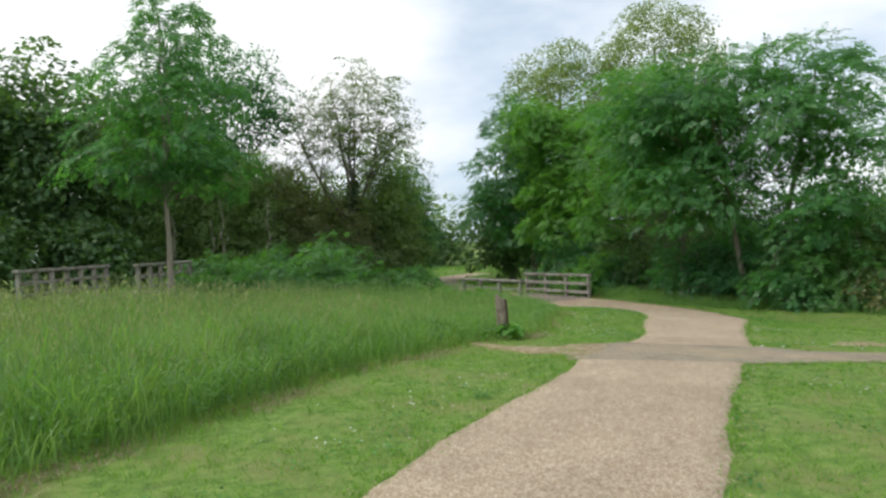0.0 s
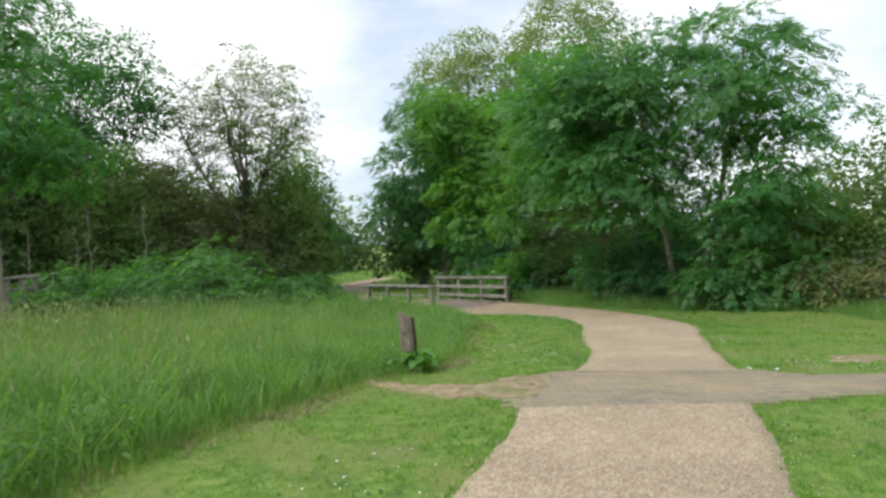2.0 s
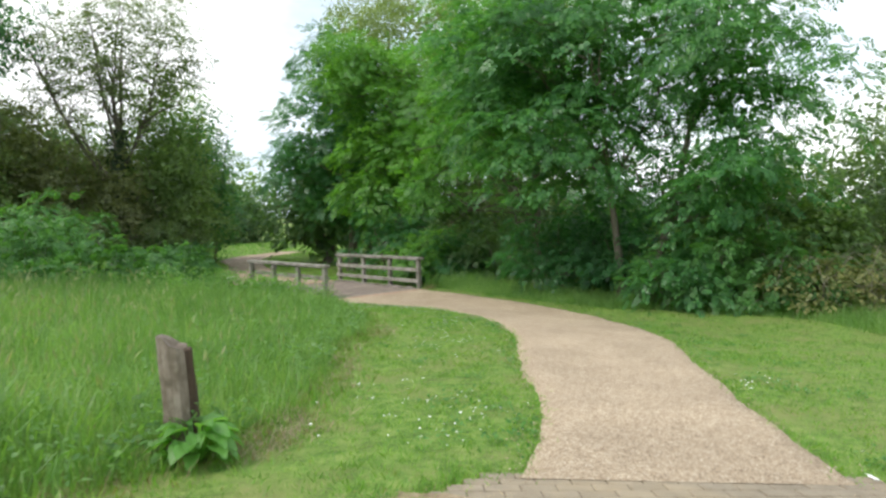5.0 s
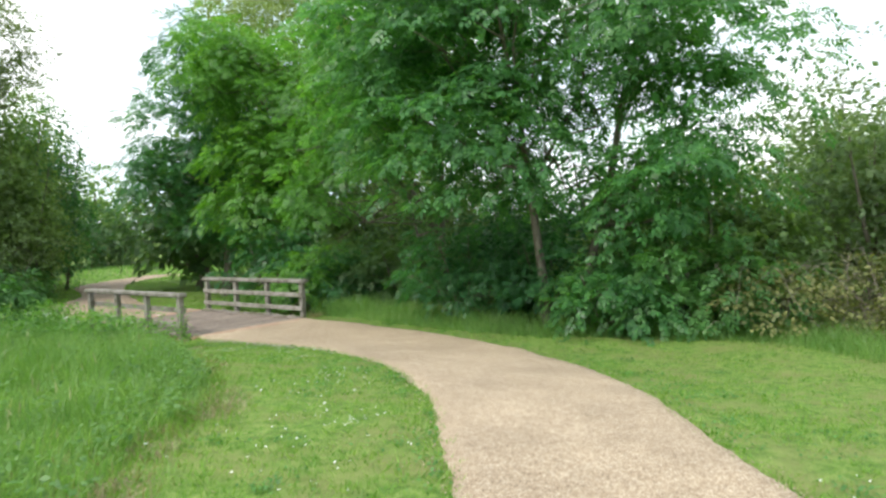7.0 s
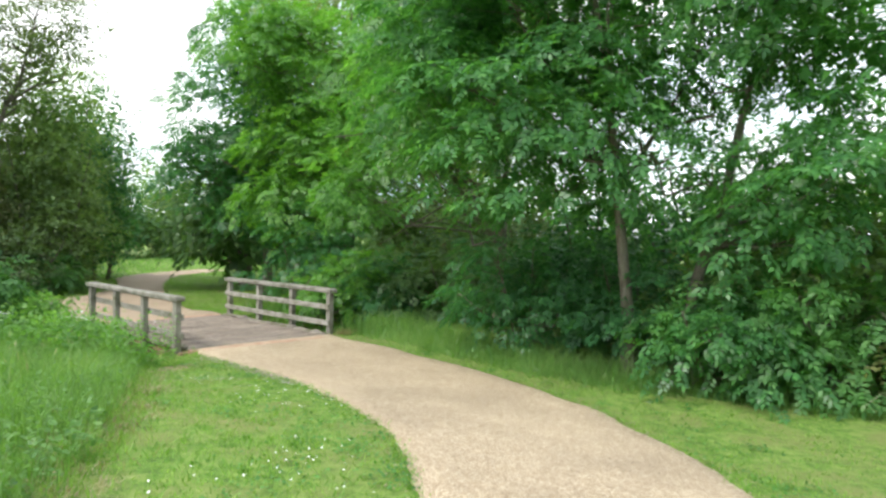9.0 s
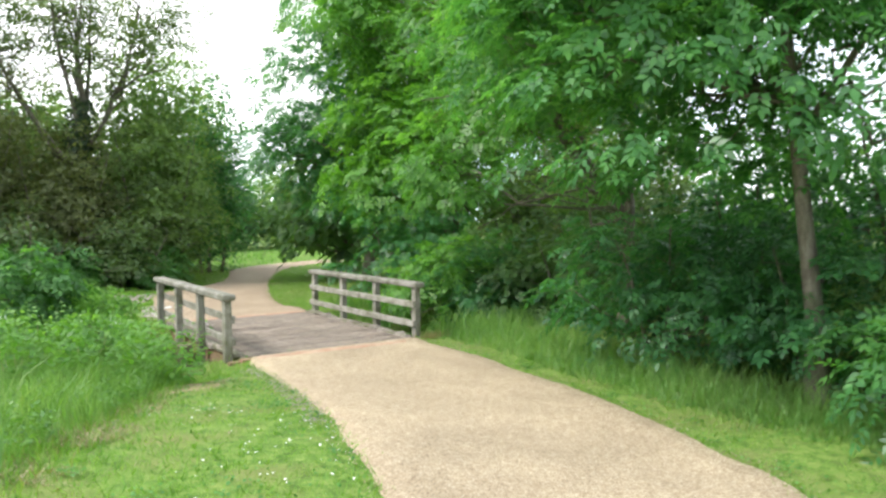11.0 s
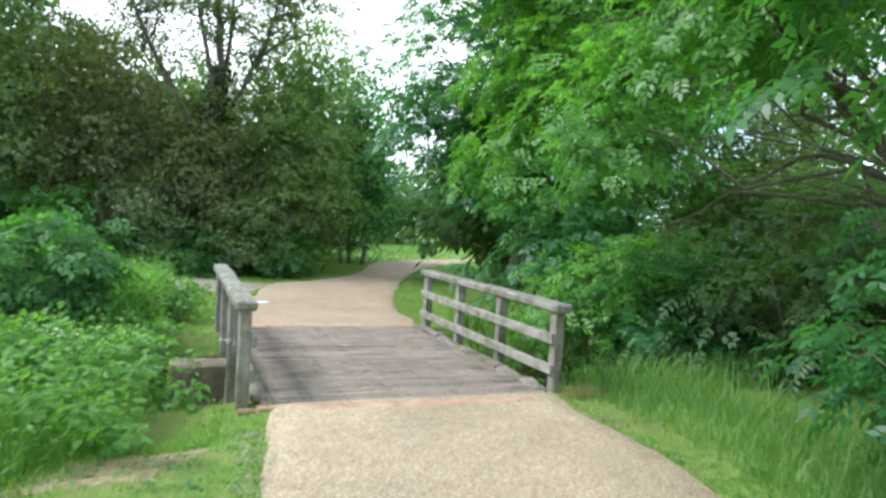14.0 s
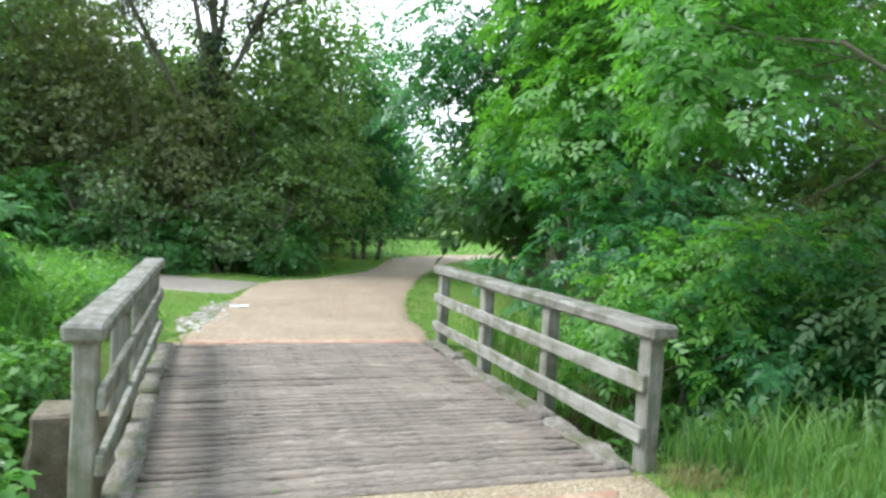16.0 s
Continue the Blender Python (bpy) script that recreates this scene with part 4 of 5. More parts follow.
# understorey along the lawn
for k, (x, y, w, h, mat, seed) in enumerate([(18.6, 12.9, 1.3, 1.8, L_ASH, 31), (19.8, 14.9, 1.8, 2.6, L_ASHDARK, 32), (19.2, 16.6, 1.5, 2.6, L_ASHDARK, 33), (19.4, 11.8, 1.5, 2.0, L_SHRUB, 34),
                                             (21.2, 20.4, 1.8, 2.4, L_DARK, 35), (19.5, 22.6, 1.1, 3.0, L_LIME, 36), (20.0, 24.6, 1.7, 3.2, L_ASHDARK, 37), (20.6, 13.2, 1.7, 2.4, L_OLIVE, 38), (21.4, 22.6, 1.9, 3.0, L_DARK, 39), (20.4, 21.8, 1.5, 2.8, L_ASHDARK, 40)]):
    tree("hedge_shrub", at(x, y), h, [(0, 0, h * 0.5, w * 1.1, w * 1.1, h * 0.5), (0.3, -0.4, h * 0.35, w, w, h * 0.36)], mat, "leafy green shrub in the hedge under the ash trees", "shrub",
         trunk_r=0.045, clumps=90, per=18, leaf=0.105, radius=0.45, limbs=14, bare=0.2, seed=seed, stems=[(0, 0, h * .8, .2, .1), (.3, .2, h * .7, .5, .3), (-.3, 0, h * .7, -.6, .1)], group="hedge shrubs", twig=20)
# back of the wood on that side
for k, (x, y, w, h, mat, seed) in enumerate([(23.8, 15.5, 3.0, 5.0, L_ASHDARK, 41), (23.0, 21.4, 1.8, 3.6, L_DARK, 140), (22.6, 17.4, 1.8, 3.6, L_ASHDARK, 141), (24.4, 24.8, 2.3, 5.6, L_WILLOW, 142), (23.0, 23.5, 1.7, 3.8, L_OLIVE, 143), (25.0, 21.2, 3.0, 5.4, L_WILLOW, 42), (27, 24.5, 3.4, 5.2, L_WILLOW, 43), (26.5, 10.6, 3.2, 6.2, L_WILLOW, 44), (23.0, 9.4, 2.2, 4.9, L_WILLOW, 45),
                                             (24.8, 5.8, 3.2, 6.2, L_WILLOW, 46), (29, 1.0, 3.6, 6.6, L_WILLOW, 47), (22.4, 7.0, 2.0, 2.8, L_OLIVE, 48), (35, 12, 4.5, 5, L_DARK, 49), (21.4, 11.6, 1.8, 3.4, L_OLIVE, 50)]):
    tree("willow_bush" if mat is L_WILLOW else "thicket_tree", at(x, y), h, [(0, 0, h * 0.55, w, w, h * 0.48), (0.5, -0.6, h * 0.32, w * 0.95, w * 0.95, h * 0.34)], mat,
         "grey-green bushy willow behind the lawn" if mat is L_WILLOW else "dense green thicket tree behind the hedge", "tree", trunk_r=0.08, clumps=160, per=44, core=1000, leaf=0.14, radius=0.62, sprays=False,
         limbs=18, bare=0.4, seed=seed, stems=[(0, 0, h * .8, .3, .1), (.4, .2, h * .7, 1.0, .3), (-.3, 0, h * .75, -1.0, .1)], group="thicket trees", twig=24)
# yellowing brambles at the lawn's edge
for x, y, w, h, seed in [(19.7, 10.4, 1.1, 1.4, 51), (20.4, 9.0, 1.4, 1.6, 52), (19.7, 7.6, 1.2, 1.2, 53)]:
    tree("bramble", at(x, y), h, [(0, 0, h * 0.4, w * 1.2, w * 1.2, h * 0.5)], L_BRAMBLE, "yellowing bramble tangle at the edge of the lawn", "shrub", trunk_r=0.02, clumps=60, per=44, leaf=0.09,
         radius=0.36, sprays=False, limbs=24, bare=0.05, seed=seed, stems=[(0, 0, h * .9, .5, -.4), (.2, .2, h * .8, -.6, .3), (.1, -.2, h, .1, .5)], group="brambles", twig=20, bark=M_PALEBARK,
         boughs=[(0.007, (0, 0, 0.1), (0.5 * math.cos(a), 0.5 * math.sin(a), h * 0.8), (1.0 * math.cos(a + 0.3), 1.0 * math.sin(a + 0.3), h * 0.95), (1.7 * math.cos(a + 0.5), 1.7 * math.sin(a + 0.5), h * 0.45)) for a in (0.4, 1.6, 2.5, 3.1, 3.8, 4.6, 5.4)])

# oak with thin spring leaves and ivy
tree("oak_tree", at(14.7, 37.3), 16.4, [(0.9, -0.3, 11.8, 3.2, 3.2, 3.0), (-1.7, 0.3, 10.8, 2.4, 2.4, 2.4), (2.9, -0.6, 10.2, 1.8, 1.8, 2.2), (-0.2, 0, 8.6, 3.4, 3.2, 1.8)], L_OAK, "ivy-clad oak with crooked limbs and thin spring leaves", trunk_r=0.3,
     clumps=380, per=56, leaf=0.125, radius=0.5, sprays=False, limbs=40, bare=4.6, seed=61, ivy=3400, twig=150, limb_r=0.5, shell=0.55, stems=[(0, 0, 9.4, 0.3, 0)],
     forks=[(3.8, -3.6, 0.5, 11.4), (4.6, 2.5, -0.4, 11.6), (5.6, -1.0, -1.0, 13.2), (5.8, 1.6, 0.6, 13.6), (4.4, -2.6, -1.2, 7.2), (6.6, 0.4, 1.4, 13.2)])
tree("oak_tree", at(7.8, 38.6), 15.4, [(0, 0, 11.6, 4.2, 4.2, 3.2), (-2.7, 0.4, 10.0, 3.0, 3.0, 2.8), (2.8, 0, 10.2, 2.6, 2.6, 2.6), (-0.6, 0, 8.2, 3.8, 3.4, 1.8)], L_ASHDARK, "dark-limbed tree with an open crown behind the thicket", trunk_r=0.28,
     clumps=400, per=50, core=2200, leaf=0.17, radius=0.75, sprays=False, limbs=34, bare=4.2, seed=62, twig=60, limb_r=0.5, stems=[(0, 0, 9.0, 0.2, 0)],
     forks=[(4.2, -3.0, 0.4, 10.6), (4.4, 2.8, -0.4, 10.8), (5.2, -1.0, 0.8, 13.0), (5.4, 1.3, 0.6, 13.2)])
# russet and olive thicket between the two bridges
for x, y, w, h, mat, seed in [(17.0, 36.8, 2.2, 7.6, L_UMBER, 71), (14.2, 37.0, 2.4, 6.6, L_BROWN, 72), (11.6, 37.4, 2.6, 8.4, L_BROWN, 73), (9.0, 37.1, 2.4, 8.4, L_UMBER, 74), (6.4, 36.9, 2.5, 8.2, L_UMBER, 75),
                              (3.4, 37.0, 2.7, 8.0, L_OLIVE, 76), (17.6, 38.8, 2.8, 10.8, L_OLIVE, 77), (20.2, 41.4, 2.3, 10.0, L_ASHDARK, 67), (15.0, 40, 3.0, 8.4, L_UMBER, 78), (10.6, 40.5, 3.4, 9.0, L_BROWN, 79), (5, 39.5, 3.2, 9.2, L_DARK, 70), (15.6, 35.2, 1.5, 2.6, L_WILLOW, 69), (12.9, 35.2, 1.4, 3.0, L_WILLOW, 68)]:
    tree("thicket_tree", at(x, y), h, [(0, 0, h * 0.58, w, w, h * 0.44), (0.2, -0.5, h * 0.3, w * 0.95, w * 0.95, h * 0.32)], mat,
         "russet-brown twiggy thicket tree" if mat is L_BROWN else "dark olive thicket tree", "tree", trunk_r=0.07, clumps=int(12 * w * h), per=44, core=int((230 if y > 38 else 170) * w * h), leaf=0.125, radius=0.55, sprays=False, limbs=26, bare=0.6, seed=seed,
         stems=[(0, 0, h * .85, .3, .1), (.5, -.3, h * .75, .9, -.4), (-.4, -.2, h * .75, -.9, -.1)], group="thicket trees", twig=40, bark=M_PALEBARK if mat is L_BROWN else M_BARK)
# dark woodland on the far side of the meadow
for x, y, w, h, seed in [(-0.2, 36, 3.4, 12.6, 81), (-2.9, 37.6, 3.0, 13.2, 80), (3.6, 38.2, 3.0, 11.4, 90), (-5, 35.5, 3.8, 12.8, 82), (-10, 35, 4.0, 13, 83), (-16, 34, 4.2, 12.8, 84), (2.6, 40.5, 3.8, 12.4, 85), (-3.5, 41, 4.4, 12.8, 86), (-22, 31, 4.6, 12.6, 87), (6, 45, 5, 12.0, 88), (-9.5, 41, 4.6, 12.6, 89), (9.4, 46, 3.6, 9.2, 91), (13.6, 46.5, 3.2, 8.8, 92), (-2.6, 32.6, 2.2, 3.6, 93), (-6.6, 32.4, 2.4, 3.8, 94), (1.2, 33.6, 1.9, 3.4, 95), (-10.8, 31.8, 2.6, 4.0, 96)]:
    tree("woodland_tree", at(x, y), h, [(0, 0, h * 0.62, w, w, h * 0.37), (0, -0.4, h * 0.3, w * 0.95, w * 0.95, h * 0.3)], L_DARK, "dark green woodland tree at the edge of the meadow", "tree", trunk_r=0.2 if h > 6 else 0.07, clumps=250 if h > 6 else 90,
         per=26, core=1500 if h > 6 else 600, leaf=0.31, radius=0.9, sprays=False, limbs=16, bare=1.2, seed=seed, group="woodland trees", twig=16)
# bare pale stems standing in the thicket
rng = np.random.default_rng(91)
for x, y, h in [(6.9, 33.6, 4.6), (6.4, 33.5, 3.4), (9.0, 33.8, 4.8), (13.2, 34.4, 2.6), (4.8, 33.2, 3.6)]:
    px, py = at(x, y)
    e = thing("dead_stem", (px, py, gz(px, py)), "pale bare dead stem standing in the thicket", "tree", "dead stems")
    main = limb(rng, (0, 0, -0.05), (rng.uniform(-.3, .3), rng.uniform(-.2, .2), h), 0.045, 0.014, 8, 0.05)
    tw = [limb(rng, main[0][k], main[0][k] + np.array([rng.uniform(-.6, .6), rng.uniform(-.4, .4), rng.uniform(.3, .8)]), 0.018, 0.004, 5, 0.2) for k in (3, 4, 5, 6)]
    v, f = tubes([main, *tw], 6)
    part("trunk", mesh_from("trunk", v, f, M_PALEBARK, True), M_PALEBARK, e)
# bright green shrubs and nettles along the ditch
for x, y, w, h, seed in [(12.0, 24.4, 1.1, 1.5, 101), (10.3, 23.6, 1.2, 2.1, 102), (8.4, 24.2, 1.3, 2.3, 103), (6.6, 24.8, 1.3, 1.7, 104), (9.6, 26.0, 1.6, 2.2, 105), (5.0, 26.2, 1.5, 1.3, 107), 
                         (3.6, 23.7, 1.3, 1.3, 113), (5.2, 23.2, 1.2, 1.2, 114), (6.9, 22.9, 1.1, 1.1, 115), (8.5, 22.6, 1.0, 1.1, 116), (14.2, 35.0, 1.2, 1.2, 110), (16.6, 35.1, 1.0, 1.1, 111), (7.6, 29.5, 1.9, 1.6, 112), (12.4, 34.9, 1.1, 1.3, 117), (10.7, 35.2, 1.2, 1.6, 118), (8.8, 35.4, 1.2, 1.3, 119), (13.6, 34.8, 0.9, 0.9, 120)]:
    h *= 1.3
    tree("elder_shrub", at(x, y), h, [(0, 0, h * 0.45, w, w, h * 0.52), (w * 0.5, 0.2, h * 0.6, w * 0.5, w * 0.5, h * 0.4)], L_SHRUB, "bright green leafy shrub growing along the ditch", "shrub", trunk_r=0.03, clumps=46, per=16, leaf=0.14, radius=0.4,
         limbs=14, bare=0.1, seed=seed, stems=[(0, 0, h * .8, .2, .1), (.3, .2, h * .7, .5, .3), (-.3, 0, h * .7, -.6, .1)], group="ditch shrubs", twig=16)
# nettles and leafy herbs by the footbridge
for x, y, w, h, seed in [(13.5, 20.9, 0.6, 0.75, 161), (12.7, 20.6, 0.7, 0.8, 162), (11.7, 21.2, 0.8, 0.9, 164), (12.8, 22.2, 0.8, 1.0, 165), (13.7, 25.2, 0.7, 0.8, 166), (13.6, 26.6, 0.8, 0.8, 167), (10.6, 21.4, 0.8, 0.9, 168),
                         (9.4, 21.8, 0.9, 1.0, 169), (13.4, 23.6, 0.7, 1.0, 170)]:
    tree("nettle_clump", at(x, y), h, [(0, 0, h * 0.5, w, w, h * 0.5)], L_HERB, "leafy green nettles and herbs beside the footbridge", "plant", trunk_r=0.008, clumps=46, per=30, leaf=0.085, radius=0.2, sprays=False,
         limbs=16, bare=0.02, seed=seed, stems=[(0, 0, h * .95, .1, .05), (.2, .1, h * .9, .2, .1), (-.2, .05, h * .9, -.2, .1), (.05, -.25, h * .85, .1, -.2)], group="nettle clumps", twig=8)
# far trees closing the view along the path
for x, y, w, h, mat, seed in [(19.5, 54, 4, 8, L_DARK, 121), (26, 66, 5, 9, L_ASHDARK, 122), (36, 72, 6, 10, L_OLIVE, 123), (13, 50, 4.5, 9, L_DARK, 124), (30, 80, 6, 10, L_ASHDARK, 125), (44, 62, 6, 11, L_DARK, 126), (48, 46, 6, 11, L_ASHDARK, 127),
                              (30, 40, 4, 8.5, L_ASHDARK, 128), (38, 20, 5, 6, L_DARK, 129), (46, 14, 6, 6, L_OLIVE, 130), (50, 4, 6, 8, L_DARK, 131), (-30, 20, 5, 12, L_DARK, 132), (-32, 4, 5, 12, L_DARK, 133), (36, -10, 6, 10, L_DARK, 134),
                              (-22, -22, 6, 12, L_DARK, 135), (4, -30, 6, 12, L_DARK, 136), (22, -24, 6, 11, L_DARK, 137), (23.5, 34.5, 3.0, 7.5, L_DARK, 138), (-15, 44, 6, 13, L_DARK, 139)]:
    tree("distant_tree", at(x, y), h, [(0, 0, h * 0.55, w, w, h * 0.46), (0, 0, h * 0.3, w * 0.95, w * 0.95, h * 0.3)], mat, "full green tree in the distance", "tree", trunk_r=0.22, clumps=120, per=10 if y < 25 and x < 40 else 22, core=300 if y < 25 else 600, leaf=0.42, radius=1.1,
         sprays=False, limbs=8, bare=1, seed=seed, group="distant trees", twig=4)

for x, y, w, h, seed in [(21, 60, 4, 5, 151), (25.5, 66, 4.5, 5.5, 152), (30.5, 68, 4.5, 6, 153), (36, 68, 4.5, 6, 154), (41, 58, 4.5, 6, 155), (17, 47, 3.4, 6, 156), (19.4, 43.5, 2.2, 6.5, 157), (44, 50, 5, 7, 158)]:
    tree("distant_bush", at(x, y), h, [(0, 0, h * 0.45, w, w, h * 0.52)], L_DARK, "dark green bush closing the far lawn", "shrub", trunk_r=0.1, clumps=110, per=40, core=700, leaf=0.34, radius=0.9, sprays=False,
         limbs=8, bare=0.2, seed=seed, group="distant bushes", twig=4)

# ---------------------------------------------------------------- grass


def grass(name, verts_faces, mat, label):
    v = np.vstack([a for a, b in verts_faces])
    off, fs = 0, []
    for a, b in verts_faces:
        fs.append(b + off)
        off += len(a)
    return tagged(new(name, mesh_from(name, v, np.vstack(fs), mat)), label, "grass", kind="stuff")


def edge_distance(x, y, line):
    return np.min(np.hypot(x[:, None] - line[None, ::3, 0], y[:, None] - line[None, ::3, 1]), 1)


PAVED = [np.vstack([a, b[::-1]]) for a, b in ((PATH_L, PATH_R), (NEAR_L, NEAR_R), (FAR_L, FAR_R), (SIDE_L, SIDE_R))] + [BAND]


def off_path(x, y):
    k = np.ones(len(x), bool)
    for p in PAVED:
        k &= ~inside(x, y, p)
    return k


def meadow():
    rng = np.random.default_rng(201)
    sets, seeds = [], []
    for dens, lo, hi, wid in ((580, 0.0, 3.0, 0.009), (240, 3.0, 8.0, 0.0145), (70, 8.0, 24.0, 0.03)):
        x, y = scatter(rng, MEADOW, dens, -12, 16.5, -1, 28)
        d = edge_distance(x, y, MEADOW_EDGE)
        k = (d >= lo) & (d < hi)
        x, y, d = x[k], y[k], d[k]
        tuft = np.array([noise.noise(Vector((a * 0.9, b * 0.9, 0))) for a, b in zip(x, y)])
        bare = ~((x > 15.0) & (y > 20.8))
        x, y, d, tuft = x[bare], y[bare], d[bare], tuft[bare]
        fine = np.array([noise.noise(Vector((a * 3.1, b * 3.1, 3))) for a, b in zip(x, y)])
        tall = np.interp(x, [2.0, 4.5, 6.5], [0.56, 0.44, 0.32]) * (1 if lo < 3 else 0.85 if lo < 8 else 0.7) + 0.12 * np.clip((y - 15.5) / 3, 0, 1)
        h = tall * (1 + 0.5 * tuft + 0.45 * fine) * rng.uniform(0.55, 1.3, len(x)) * (0.55 + 0.45 * np.clip(d / 0.6, 0, 1))
        over = (x < 6.5) & (lo < 1) & (rng.random(len(x)) < 0.45)
        for pick, bend in ((over, True), (~over, False)):
            if pick.any():
                sets.append(blades(rng, x[pick], y[pick], h[pick], wid * (1.3 if bend else 1) * rng.uniform(0.5, 1.5, pick.sum()), 0.9 if bend else 0.65, wind=(0.1, -0.08), arch=bend))
        q = rng.random(len(x)) < (0.06 if lo < 3 else 0.14 if lo < 8 else 0.32)
        q &= (d > 0.4) & (rng.random(len(x)) < np.clip((11 - x) / 6, 0.08, 1))
        sx, sy, sh = x[q], y[q], h[q] * 1.15 + 0.12
        stalk = blades(rng, sx, sy, sh, np.full(len(sx), wid * 0.45), 0.3, wind=(0.25, -0.2))
        seeds.append(stalk)
        tip = stalk[0].reshape(-1, 5, 3)[:, 4]
        m = len(tip)
        hv, hf = leaf_quads(tip - [0, 0, 0.05], rng.normal(size=(m, 3)) * 0.25 + [0, 0, 1.0], rng.normal(size=(m, 3)), rng.uniform(0.07, 0.15, m), rng.uniform(0.012, 0.028, m) * wid / 0.012)
        seeds.append((hv, np.vstack([hf[:, [0, 1, 2]], hf[:, [0, 2, 3]]])))
    grass("meadow_grass", sets, L_MEADOW, "tall uncut meadow grass")
    grass("seed_heads", seeds, L_SEED, "pale flowering grass stems in the meadow")
    # half-long grass where the mower misses
    e = MEADOW_EDGE[20:]
    n = 15000
    p = e[rng.integers(0, len(e), n)] + rng.normal(size=(n, 2)) * 0.15
    p = p[off_path(p[:, 0], p[:, 1]) & ~inside(p[:, 0], p[:, 1], DIRT)]
    grass("verge_grass", [blades(rng, p[:, 0], p[:, 1], rng.uniform(0.05, 0.17, len(p)), np.full(len(p), 0.008), 0.9)], L_LAWN, "half-long grass along the meadow edge")
    # leafy weeds standing among the grass along the edge
    n = 5200
    e = MEADOW_EDGE[18:]
    c = e[rng.integers(0, len(e), n)] + rng.normal(size=(n, 2)) * 0.9
    c = c[inside(c[:, 0], c[:, 1], MEADOW) & ~((c[:, 0] > 15.0) & (c[:, 1] > 20.8))]
    c = c[np.array([noise.noise(Vector((a * 1.3, b * 1.3, 9))) for a, b in c]) > -0.12]
    n = len(c)
    top = np.interp(c[:, 0], [2.0, 4.5, 6.5], [0.5, 0.4, 0.28]) * rng.uniform(0.5, 1.2, n)
    k = np.repeat(np.arange(n), 9)
    t = np.tile(np.linspace(0.25, 1.0, 9), n)
    base = np.stack([c[k, 0], c[k, 1], ground_z(c[k, 0], c[k, 1]) + top[k] * t], 1) + rng.normal(size=(len(k), 3)) * 0.02
    L = rng.uniform(0.05, 0.1, len(k)) * (1.25 - 0.6 * t)
    v, f = leaf_quads(base, rng.normal(size=(len(k), 3)) * [1, 1, 0.35], rng.normal(size=(len(k), 3)) * 0.4 + [0, 0, 1], L, L * 0.5)
    tagged(new("meadow_weeds", mesh_from("meadow_weeds", v, f, L_WEED)), "leafy green weeds among the meadow grass", "plants", kind="stuff")
    # matted dry grass along the mown edge
    e = MEADOW_EDGE[20:150]
    n = 26000
    p = e[rng.integers(0, len(e), n)] + rng.normal(size=(n, 2)) * [0.15, 0.15] + [0.05, -0.07]
    w = np.array([noise.noise(Vector((a * 1.1, b * 1.1, 5))) + 0.5 * noise.noise(Vector((a * 4, b * 4, 6))) for a, b in p]) > 0.12
    p = p[w & off_path(p[:, 0], p[:, 1])]
    hay = rng.uniform(0.02, 0.1, len(p))
    flat = blades(rng, p[:, 0], p[:, 1], hay, np.full(len(p), 0.009), 2.6)
    grass("hay", [flat], L_HAY, "matted dead cut grass at the foot of the meadow")
    n = 5000
    p = e[rng.integers(0, len(e), n)] + rng.normal(size=(n, 2)) * [0.16, 0.16]
    grass("dry_grass", [blades(rng, p[:, 0], p[:, 1], rng.uniform(0.03, 0.16, len(p)), np.full(len(p), 0.009), 1.3)], L_DRY, "matted dry cut grass along the meadow edge")


